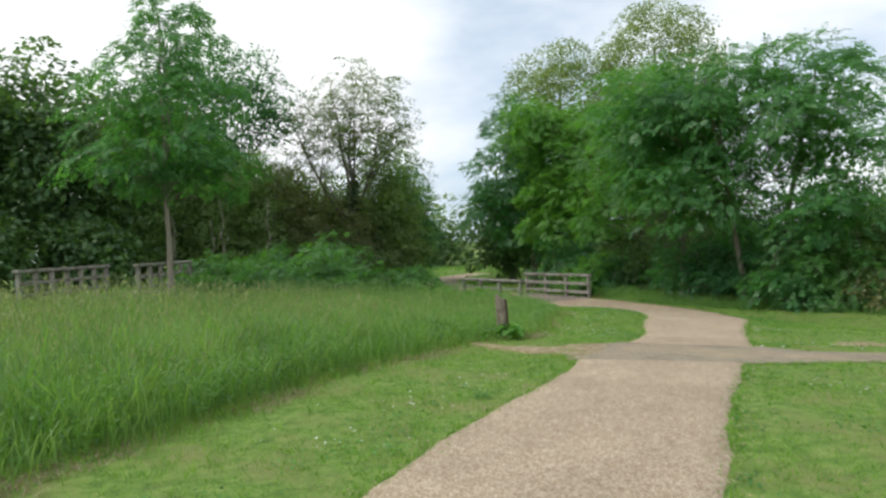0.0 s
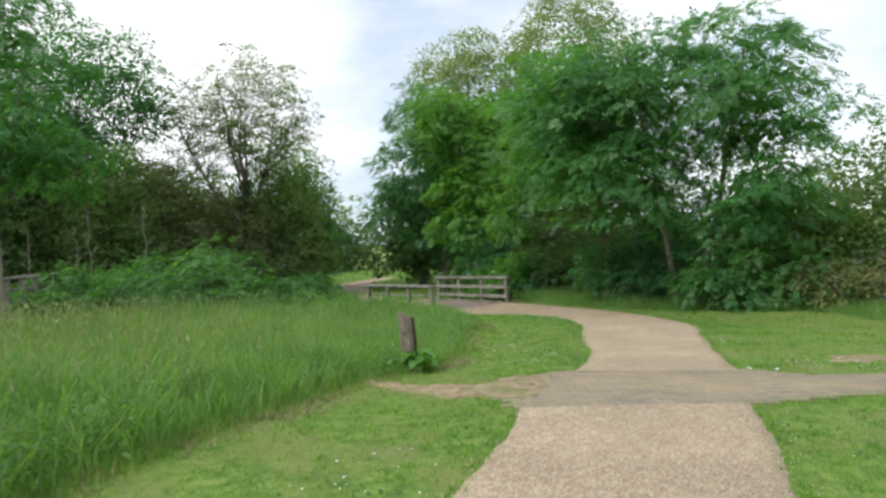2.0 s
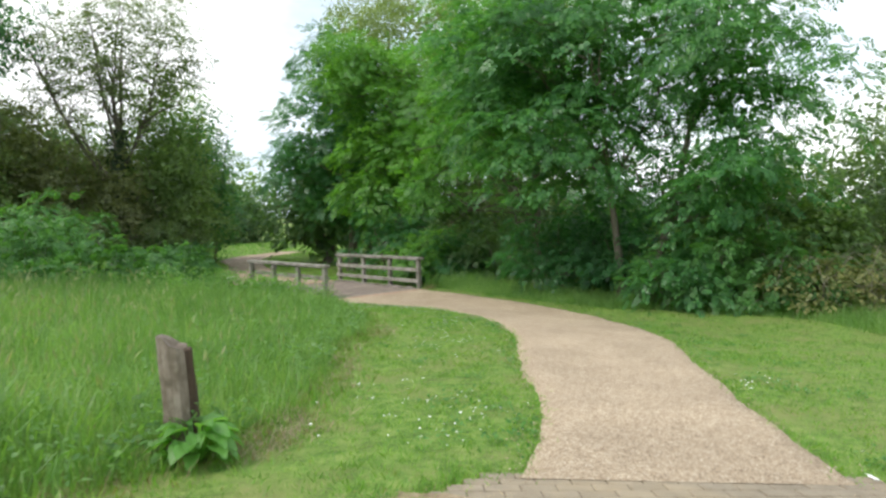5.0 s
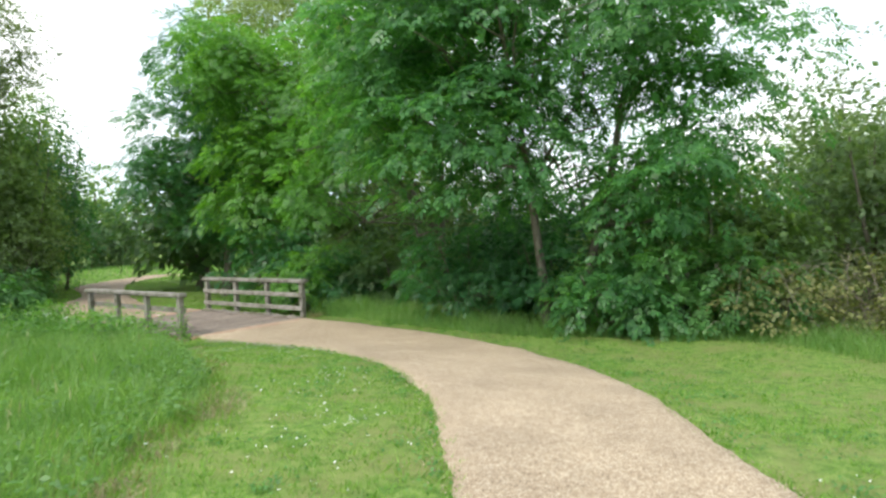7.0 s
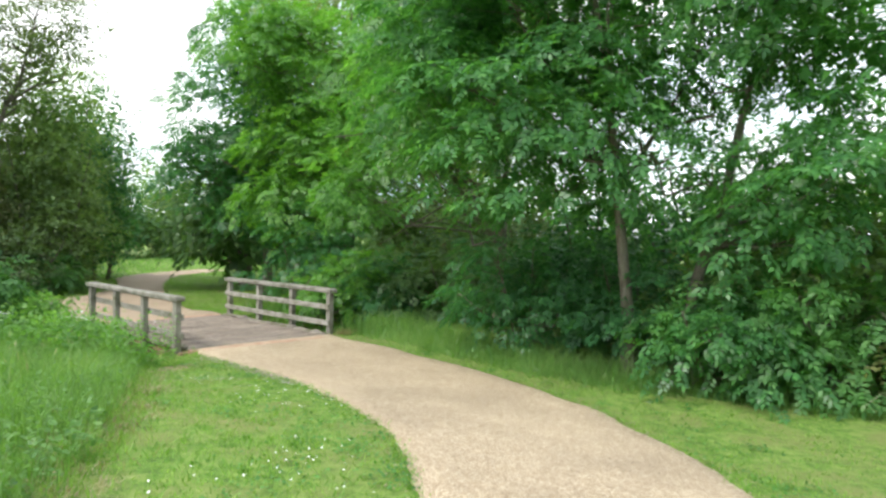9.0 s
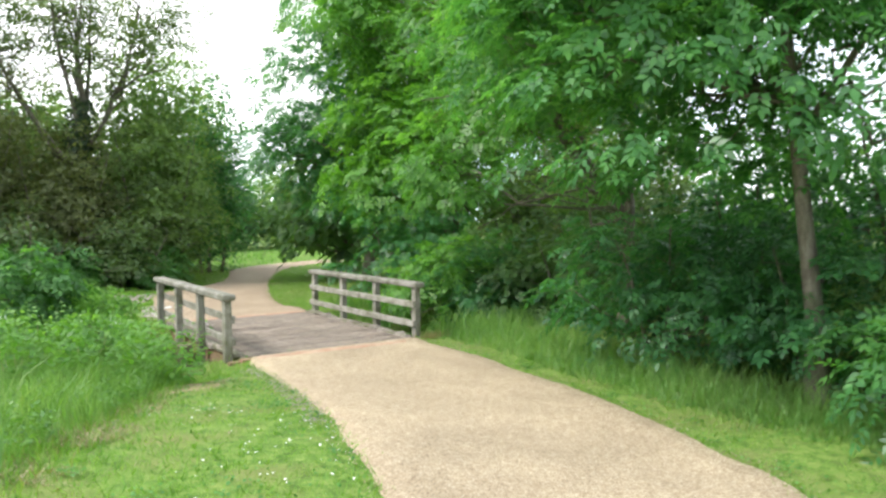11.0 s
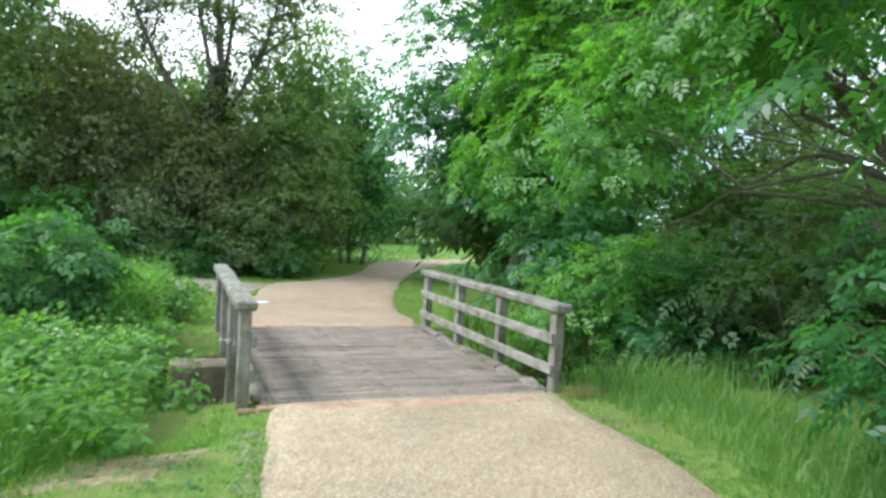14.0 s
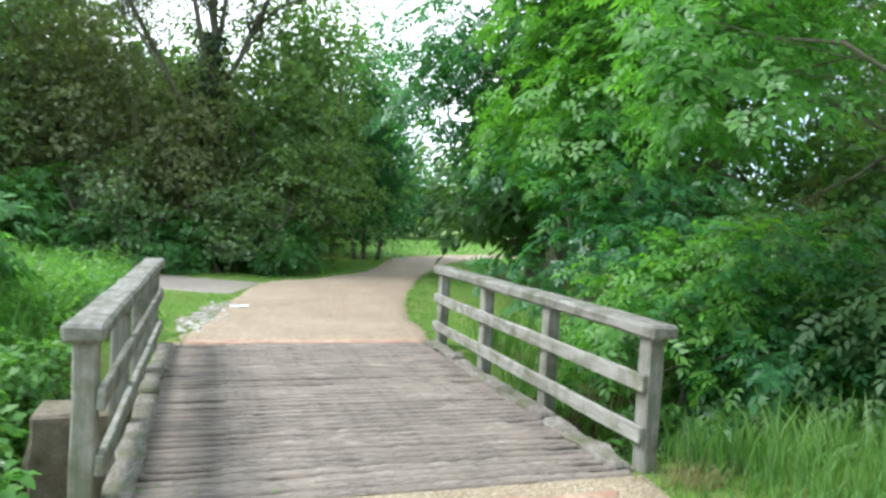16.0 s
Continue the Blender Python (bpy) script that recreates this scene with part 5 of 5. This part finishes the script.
def lawn():
    rng = np.random.default_rng(202)
    sets = []
    walk_line = smooth_line(plan([(.4, -.5), (2, 1.9), (3.9, 4), (6.4, 6.6), (9, 8.6), (11.5, 10.5), (13.2, 12.7), (14.3, 14.7), (15.2, 17), (16, 21), (16.5, 27), (18, 32), (22, 40)]))
    for dens, lo, hi, wid in ((700, 0.0, 3.2, 0.009), (210, 3.2, 7.0, 0.016), (40, 7.0, 18, 0.032)):
        n = int(36 * 50 * dens)
        done = 0
        while done < n:
            m = min(400000, n - done)
            done += m
            x, y = rng.uniform(-6, 30, m), rng.uniform(-3, 47, m)
            k = ~inside(x, y, MEADOW) & off_path(x, y) & ~((y > 22.2) & (y < 27) & (x > 15.7) & (x < 19.6))
            k &= ~((inside(x, y, DIRT) | inside(x, y, DIRT_EAST) | inside(x, y, BARE) | inside(x, y, WORN_LAWN)) & (rng.random(m) < 0.55))
            x, y = x[k], y[k]
            d = edge_distance(x, y, walk_line)
            k = (d >= lo) & (d < hi) & (np.abs(y - np.interp(x, DITCH[:, 0], DITCH[:, 1])) > 0.8)
            x, y = x[k], y[k]
            sets.append(blades(rng, x, y, rng.uniform(0.018, 0.06, len(x)) * (1 + 0.5 * np.sin(2.3 * x + 1.1 * y) * np.sin(1.7 * y - 0.8 * x)), np.full(len(x), wid), 0.8))
    sets = [(v.reshape(-1, 5, 3)[:, [0, 1, 4]].reshape(-1, 3), np.arange(len(v) // 5 * 3).reshape(-1, 3)) for v, f in sets]
    # uneven tufts and dead clippings near the path
    m = 20000
    c = walk_line[rng.integers(0, len(walk_line), m)] + rng.normal(size=(m, 2)) * 2.4
    g = np.array([noise.noise(Vector((a * 2.2, b * 2.2, 8))) for a, b in c])
    free = off_path(c[:, 0], c[:, 1]) & ~inside(c[:, 0], c[:, 1], MEADOW) & ~((c[:, 1] > 22.0) & (c[:, 1] < 27.2))
    hay = c[free & (g < -0.2)]
    c = c[free & (g > -0.15)]
    p = np.repeat(c, 5, 0) + rng.normal(size=(len(c) * 5, 2)) * 0.022
    v, f = blades(rng, p[:, 0], p[:, 1], rng.uniform(0.035, 0.085, len(p)), np.full(len(p), 0.012), 1.0)
    sets.append((v.reshape(-1, 5, 3)[:, [0, 1, 4]].reshape(-1, 3), np.arange(len(v) // 5 * 3).reshape(-1, 3)))
    grass("lawn_grass", sets, L_LAWN, "short mown lawn grass beside the path")
    p = np.repeat(hay, 3, 0) + rng.normal(size=(len(hay) * 3, 2)) * 0.04
    v, f = blades(rng, p[:, 0], p[:, 1], rng.uniform(0.012, 0.035, len(p)), np.full(len(p), 0.01), 2.2)
    grass("clippings", [(v.reshape(-1, 5, 3)[:, [0, 1, 4]].reshape(-1, 3), np.arange(len(v) // 5 * 3).reshape(-1, 3))], L_HAY, "dead grass clippings lying on the lawn")
    n = 420
    grass("ditch_tuft", [blades(rng, 15.55 + rng.normal(size=n) * 0.13, 24.95 + rng.normal(size=n) * 0.1, rng.uniform(0.4, 0.85, n), np.full(n, 0.012), 0.5)], L_HERB, "bright grass tuft behind the block in the ditch")
    n = 260
    grass("dry_tuft", [blades(rng, 19.5 + rng.normal(size=n) * 0.13, 22.05 + rng.normal(size=n) * 0.1, rng.uniform(0.05, 0.22, n), np.full(n, 0.006), 0.8)], L_DRY, "straw-coloured dry grass tuft at the bridge post")
    # longer tufts overhanging the path edges and the end of the paving
    tufts = []
    ends = plan([(5.72, 6.4), (5.93, 6.85), (6.55, 7.38), (7.06, 7.52), (7.5, 7.42)])
    for a, b in zip(ends[:-1], ends[1:]):
        n = 420
        u = rng.random(n)[:, None]
        p = a * (1 - u) + b * u + rng.normal(size=(n, 2)) * 0.085
        tufts.append(blades(rng, p[:, 0], p[:, 1], rng.uniform(0.025, 0.07, n), np.full(n, 0.007), 1.0))
    for a, b in zip(SEAM[:-1], SEAM[1:]):
        n = int(380 * np.linalg.norm(b - a))
        u = rng.random(n)[:, None]
        p = a * (1 - u) + b * u + rng.normal(size=(n, 2)) * 0.075
        tufts.append(blades(rng, p[:, 0], p[:, 1], rng.uniform(0.02, 0.065, n), np.full(n, 0.008), 1.1))
    n = 16000
    p = DIRT.min(0) - 0.3 + rng.random((n, 2)) * (np.ptp(DIRT, axis=0) + 0.6)
    p = p[inside(p[:, 0] + rng.normal(size=n) * 0.14, p[:, 1] + rng.normal(size=n) * 0.14, DIRT)]
    n = len(p)
    grass("straw", [blades(rng, p[:, 0], p[:, 1], rng.uniform(0.025, 0.05, n), np.full(n, 0.006), 1.8)], L_STRAW, "dry straw and cut grass lying on the bare earth")
    for line, s in ((NEAR_L, 1), (NEAR_R, -1), (PATH_L[25:], 1), (PATH_R[25:], -1), (FAR_L, 1), (FAR_R, -1)):
        n = len(line) * 40
        i = rng.integers(0, len(line) - 1, n)
        t = rng.random(n)[:, None]
        p = line[i] * (1 - t) + line[i + 1] * t + rng.normal(size=(n, 2)) * 0.045
        tufts.append(blades(rng, p[:, 0], p[:, 1], rng.uniform(0.02, 0.085, n), np.full(n, 0.008), 0.9))
    grass("edge_grass", tufts, L_LAWN, "ragged grass along the path edges")


def clover():
    """Darker clover and weeds in the lawn, thickest along the path."""
    rng = np.random.default_rng(206)
    line = np.vstack([NEAR_L, NEAR_L, PATH_L[30:], NEAR_R, PATH_R[30:]])
    c = line[rng.integers(0, len(line), 420)] + rng.normal(size=(420, 2)) * 0.7
    p = np.repeat(c, 34, 0) + rng.normal(size=(420 * 34, 2)) * np.repeat(rng.uniform(0.05, 0.2, 420), 34)[:, None]
    p = p[off_path(p[:, 0], p[:, 1]) & ~inside(p[:, 0], p[:, 1], MEADOW)]
    n = len(p)
    base = np.stack([p[:, 0], p[:, 1], ground_z(p[:, 0], p[:, 1]) + rng.uniform(0.015, 0.06, n)], 1)
    L = rng.uniform(0.018, 0.04, n)
    v, f = leaf_quads(base, rng.normal(size=(n, 3)) * [1, 1, 0.3], rng.normal(size=(n, 3)) * 0.3 + [0, 0, 1], L, L * 0.9)
    tagged(new("clover", mesh_from("clover", v, f, L_SHRUB)), "dark green clover and weeds in the lawn", "plants", kind="stuff")


def rough_grass():
    """Taller grass under the hedge, on the ditch banks and beyond the bridge."""
    rng = np.random.default_rng(203)
    sets = []
    n = 23000
    i = rng.integers(0, len(HEDGE_EDGE) - 1, n)
    p = HEDGE_EDGE[i] + rng.normal(size=(n, 2)) * 0.1 + np.stack([np.abs(rng.normal(size=n)) * 0.9, np.zeros(n)], 1)
    d = np.clip((p[:, 0] - HEDGE_EDGE[i][:, 0]) / 0.8, 0, 1)
    sets.append(blades(rng, p[:, 0], p[:, 1], rng.uniform(0.14, 0.5, n) * (0.35 + 0.65 * d), np.full(n, 0.01), 0.75))
    n = 20000
    x = rng.uniform(5, 26, n)
    y = np.interp(x, DITCH[:, 0], DITCH[:, 1]) + rng.uniform(-2.6, 2.9, n)
    k = ~((x > 14.9) & (x < 15.9) & (y > 20.8) & (y < 24.4)) & ~((x > 15.0) & (x < 19.9) & (y > 22.6)) & ~((x > 15.6) & (x < 19.6)) & (np.abs(y - np.interp(x, DITCH[:, 0], DITCH[:, 1])) > 0.7)
    x, y = x[k], y[k]
    sets.append(blades(rng, x, y, rng.uniform(0.2, 0.6, len(x)), np.full(len(x), 0.02), 0.6))
    grass("rough_grass", sets, L_MEADOW, "rough green grass under the hedge and along the ditch")
    sets = []
    x, y = rng.uniform(2, 14.7, 7000), rng.uniform(26, 38, 7000)
    k = off_path(x, y)
    x, y = x[k], y[k]
    sets.append(blades(rng, x, y, rng.uniform(0.15, 0.55, len(x)), np.full(len(x), 0.03), 0.5))
    x, y = rng.uniform(9.5, 14.9, 9000), rng.uniform(25.0, 33.0, 9000)
    k = off_path(x, y)
    x, y = x[k], y[k]
    sets.append(blades(rng, x, y, rng.uniform(0.45, 1.05, len(x)) * np.clip((16.2 - x) / 1.5, 0.35, 1), np.full(len(x), 0.028), 0.6))
    n = 3200
    c = np.stack([rng.uniform(11.2, 15.2, n), rng.uniform(20.6, 33.2, n)], 1)
    c = c[off_path(c[:, 0], c[:, 1]) & (np.abs(c[:, 1] - np.interp(c[:, 0], DITCH[:, 0], DITCH[:, 1])) > 0.5) & ~((c[:, 0] > 14.85) & (c[:, 1] < 24.9) & (c[:, 1] > 20.8))]
    n = len(c)
    top = rng.uniform(0.45, 1.0, n) * np.clip((16.1 - c[:, 0]) / 1.2, 0.4, 1)
    k = np.repeat(np.arange(n), 9)
    t = np.tile(np.linspace(0.3, 1.0, 9), n)
    base = np.stack([c[k, 0], c[k, 1], ground_z(c[k, 0], c[k, 1]) + top[k] * t], 1) + rng.normal(size=(len(k), 3)) * 0.03
    L = rng.uniform(0.07, 0.13, len(k)) * (1.3 - 0.6 * t)
    v, f = leaf_quads(base, rng.normal(size=(len(k), 3)) * [1, 1, 0.35], rng.normal(size=(len(k), 3)) * 0.4 + [0, 0, 1], L, L * 0.55)
    tagged(new("nettles", mesh_from("nettles", v, f, L_HERB)), "bright leafy nettles and herbs along the ditch", "plants", kind="stuff")
    x, y = rng.uniform(22, 43, 9000), rng.uniform(46, 74, 9000)
    k = off_path(x, y)
    x, y = x[k], y[k]
    sets.append(blades(rng, x, y, rng.uniform(0.06, 0.16, len(x)), np.full(len(x), 0.06), 0.6))
    grass("tall_grass", sets, L_HERB, "tall bright grass beyond the footbridge and the far lawn")


meadow()
lawn()
clover()
rough_grass()


def daisies():
    rng = np.random.default_rng(204)
    c = np.array([at(x, y) for x, y in [(10.6, 10.9), (11.0, 11.8), (11.3, 12.6), (10.2, 11.3), (12.0, 12.9), (9.4, 10.4), (13.4, 15.0), (13.6, 15.8), (12.9, 14.6), (8.1, 8.3), (7.6, 8.4), (8.3, 9.1), (4.1, 5.6), (3.0, 5.3), (2.2, 4.4), (13.3, 16.6), (10.9, 7.6), (6.6, 3.6), (9.6, 5.9)]])
    n = 400
    p = c[rng.integers(0, len(c), n)] + rng.normal(size=(n, 2)) * 0.34
    k = off_path(p[:, 0], p[:, 1]) & ~inside(p[:, 0], p[:, 1], MEADOW)
    p = p[k]
    n = len(p)
    z = ground_z(p[:, 0], p[:, 1]) + rng.uniform(0.035, 0.06, n)
    a = np.linspace(0, 2 * np.pi, 6, endpoint=False)
    r = rng.uniform(0.006, 0.0115, n)
    ring = np.stack([p[:, 0:1] + r[:, None] * np.cos(a), p[:, 1:2] + r[:, None] * np.sin(a), np.repeat(z[:, None], 6, 1) + rng.normal(size=(n, 6)) * 0.003], -1)
    f = np.arange(n * 6).reshape(-1, 6)
    tagged(new("daisies", mesh_from("daisies", ring.reshape(-1, 3), f, M_PETAL)), "small white daisies scattered in the lawn", "flowers", kind="stuff")
    # cow parsley heads by the ditch
    n = 260
    q = np.array([at(x, y) for x, y in [(12.6, 20.6), (11.2, 20.4), (9.6, 20.6), (13.3, 21.6)]])
    c = q[rng.integers(0, 4, 26)] + rng.normal(size=(26, 2)) * 0.5
    i = rng.integers(0, 26, n)
    h = rng.uniform(0.55, 0.85, 26)
    b = np.stack([c[i, 0], c[i, 1], ground_z(c[i, 0], c[i, 1]) + h[i]], 1) + rng.normal(size=(n, 3)) * [0.05, 0.05, 0.012]
    v = b[:, None] + np.stack([np.cos(a), np.sin(a), np.zeros(6)], 1)[None] * 0.013
    tagged(new("cow_parsley", mesh_from("cow_parsley", v.reshape(-1, 3), np.arange(n * 6).reshape(-1, 6), M_PETAL)), "white cow parsley heads by the ditch", "flowers", kind="stuff")


daisies()


def pebble(seed, size):
    rnd = random.Random(seed)
    bm = bmesh.new()
    bmesh.ops.create_icosphere(bm, subdivisions=1, radius=1)
    for v in bm.verts:
        v.co = Vector((v.co.x * size, v.co.y * size * 0.75, v.co.z * size * 0.45)) * rnd.uniform(0.8, 1.2)
    me = bpy.data.meshes.new("stone")
    bm.to_mesh(me)
    bm.free()
    me.materials.append(M_STONE)
    return me


def litter():
    for x, y, w, l, turn in [(17.05, 31.43, 0.16, 0.34, 20), (9.75, 6.75, 0.03, 0.09, 50), (9.9, 6.5, 0.04, 0.07, 10)]:
        rnd = random.Random(int(x * 10))
        bm = bmesh.new()
        bmesh.ops.create_grid(bm, x_segments=7, y_segments=5, size=0.5)
        for v in bm.verts:
            v.co = Vector((v.co.x * l * rnd.uniform(0.8, 1.1), v.co.y * w * rnd.uniform(0.7, 1.1), rnd.uniform(0.0, 0.2) * w))
        me = bpy.data.meshes.new("crumpled_paper")
        bm.to_mesh(me)
        bm.free()
        me.materials.append(M_WHITE)
        ob = new("crumpled_paper", me)
        ob.matrix_world = pose(x, y, gz(x, y) + 0.03, 0, 0, turn)
        tagged(ob, "crumpled scrap of white paper litter on the ground", "litter", "paper litter")
    rng = np.random.default_rng(205)
    meshes = [pebble(k, 0.035) for k in range(4)]
    for k in range(70):
        u = rng.random()
        x, y = (16.25 + 0.45 * u + rng.normal() * 0.12, 27.6 + 4.2 * u + rng.normal() * 0.2)
        ob = new("stone", meshes[k % 4])
        ob.matrix_world = pose(x, y, gz(x, y) + 0.03, 0, 0, rng.uniform(0, 360)) @ Matrix.Scale(rng.uniform(0.6, 1.6), 4)
        tagged(ob, "pale stone chip spilled along the path edge", "stone", "stone chips")


litter()


def edge_gravel():
    """Loose stones strewn off the path edges."""
    rng = np.random.default_rng(207)
    line = np.vstack([NEAR_L, NEAR_R, PATH_L[30:], PATH_R[30:], FAR_L[:60], FAR_R[:60]])
    n = 5200
    p = line[rng.integers(0, len(line), n)] + rng.normal(size=(n, 2)) * 0.09
    r = rng.uniform(0.004, 0.011, n)
    dirs = np.array([(1, 0, 0), (-0.5, 0.87, 0), (-0.5, -0.87, 0), (0, 0, 0.8)])
    v = np.stack([p[:, 0], p[:, 1], ground_z(p[:, 0], p[:, 1]) + 0.02], 1)[:, None] + dirs[None] * r[:, None, None] * rng.uniform(0.7, 1.3, (n, 4, 1))
    i = np.arange(n)[:, None] * 4
    f = np.stack([i + [0, 1, 3], i + [1, 2, 3], i + [2, 0, 3]], 1).reshape(-1, 3)
    n = 700
    e = NEAR_L[-17:-3]
    p = e[rng.integers(0, len(e), n)] + rng.normal(size=(n, 2)) * 0.085 + [-0.06, 0.02]
    r = rng.uniform(0.006, 0.014, n)
    w = np.stack([p[:, 0], p[:, 1], ground_z(p[:, 0], p[:, 1]) + 0.024], 1)[:, None] + dirs[None] * r[:, None, None] * rng.uniform(0.7, 1.3, (n, 4, 1))
    j = np.arange(n)[:, None] * 4
    tagged(new("pale_chippings", mesh_from("pale_chippings", w.reshape(-1, 3), np.stack([j + [0, 1, 3], j + [1, 2, 3], j + [2, 0, 3]], 1).reshape(-1, 3), M_GREY)), "pale stone chippings along the edge of the path", "gravel", kind="stuff")
    tagged(new("loose_gravel", mesh_from("loose_gravel", v.reshape(-1, 3), f, M_GRAVEL)), "loose buff gravel scattered along the path edges", "gravel", kind="stuff")


edge_gravel()

# ---------------------------------------------------------------- block paving, piece by piece


def paving():
    bm = worn_box((0.195, 0.095, 0.05), 0.005, 0.001, 5, 0)
    me = bpy.data.meshes.new("paver")
    bm.to_mesh(me)
    bm.free()
    me.materials.append(M_PAVER)
    o = BAND[0]
    u = unit(BAND[1] - BAND[0])
    w = np.array([-u[1], u[0]])
    rnd = random.Random(6)
    cells = []
    for j in range(-30, 40):
        for i in range(-6, 60):
            c = o + u * ((i + 0.5 * (j % 2)) * 0.2 + 0.1) + w * (j * 0.1 + 0.05)
            cells.append(c)
    cells = np.array(cells)
    cells = cells[inside(cells[:, 0], cells[:, 1], BAND)]
    order = np.argsort(np.hypot(cells[:, 0] - 7.4, cells[:, 1] - 6.6))
    turn = math.degrees(math.atan2(u[1], u[0]))
    rest_v, rest_f = [], []
    for q, k in enumerate(order):
        x, y = cells[k]
        m = pose(x, y, gz(x, y) - 0.006 + rnd.uniform(-0.0025, 0.0025), rnd.uniform(-.5, .5), rnd.uniform(-.5, .5), turn + rnd.uniform(-.8, .8))
        dz = (gz(x + 0.05, y) - gz(x - 0.05, y)) / 0.1
        m = Matrix.Translation(m.translation) @ Matrix.Rotation(-math.atan(dz), 4, "Y") @ m.to_3x3().to_4x4()
        if q < 300:
            ob = new("paver", me)
            ob.parent = band
            ob.matrix_world = m
        else:
            base = len(rest_v)
            rest_v += [m @ v.co for v in me.vertices]
            rest_f += [[base + a for a in p.vertices] for p in me.polygons]
    if rest_v:
        rm = bpy.data.meshes.new("outer_pavers")
        rm.from_pydata(rest_v, [], rest_f)
        rm.materials.append(M_PAVER)
        ob = new("outer_pavers", rm)
        ob.parent = band
        tagged(ob, kind="stuff")


paving()
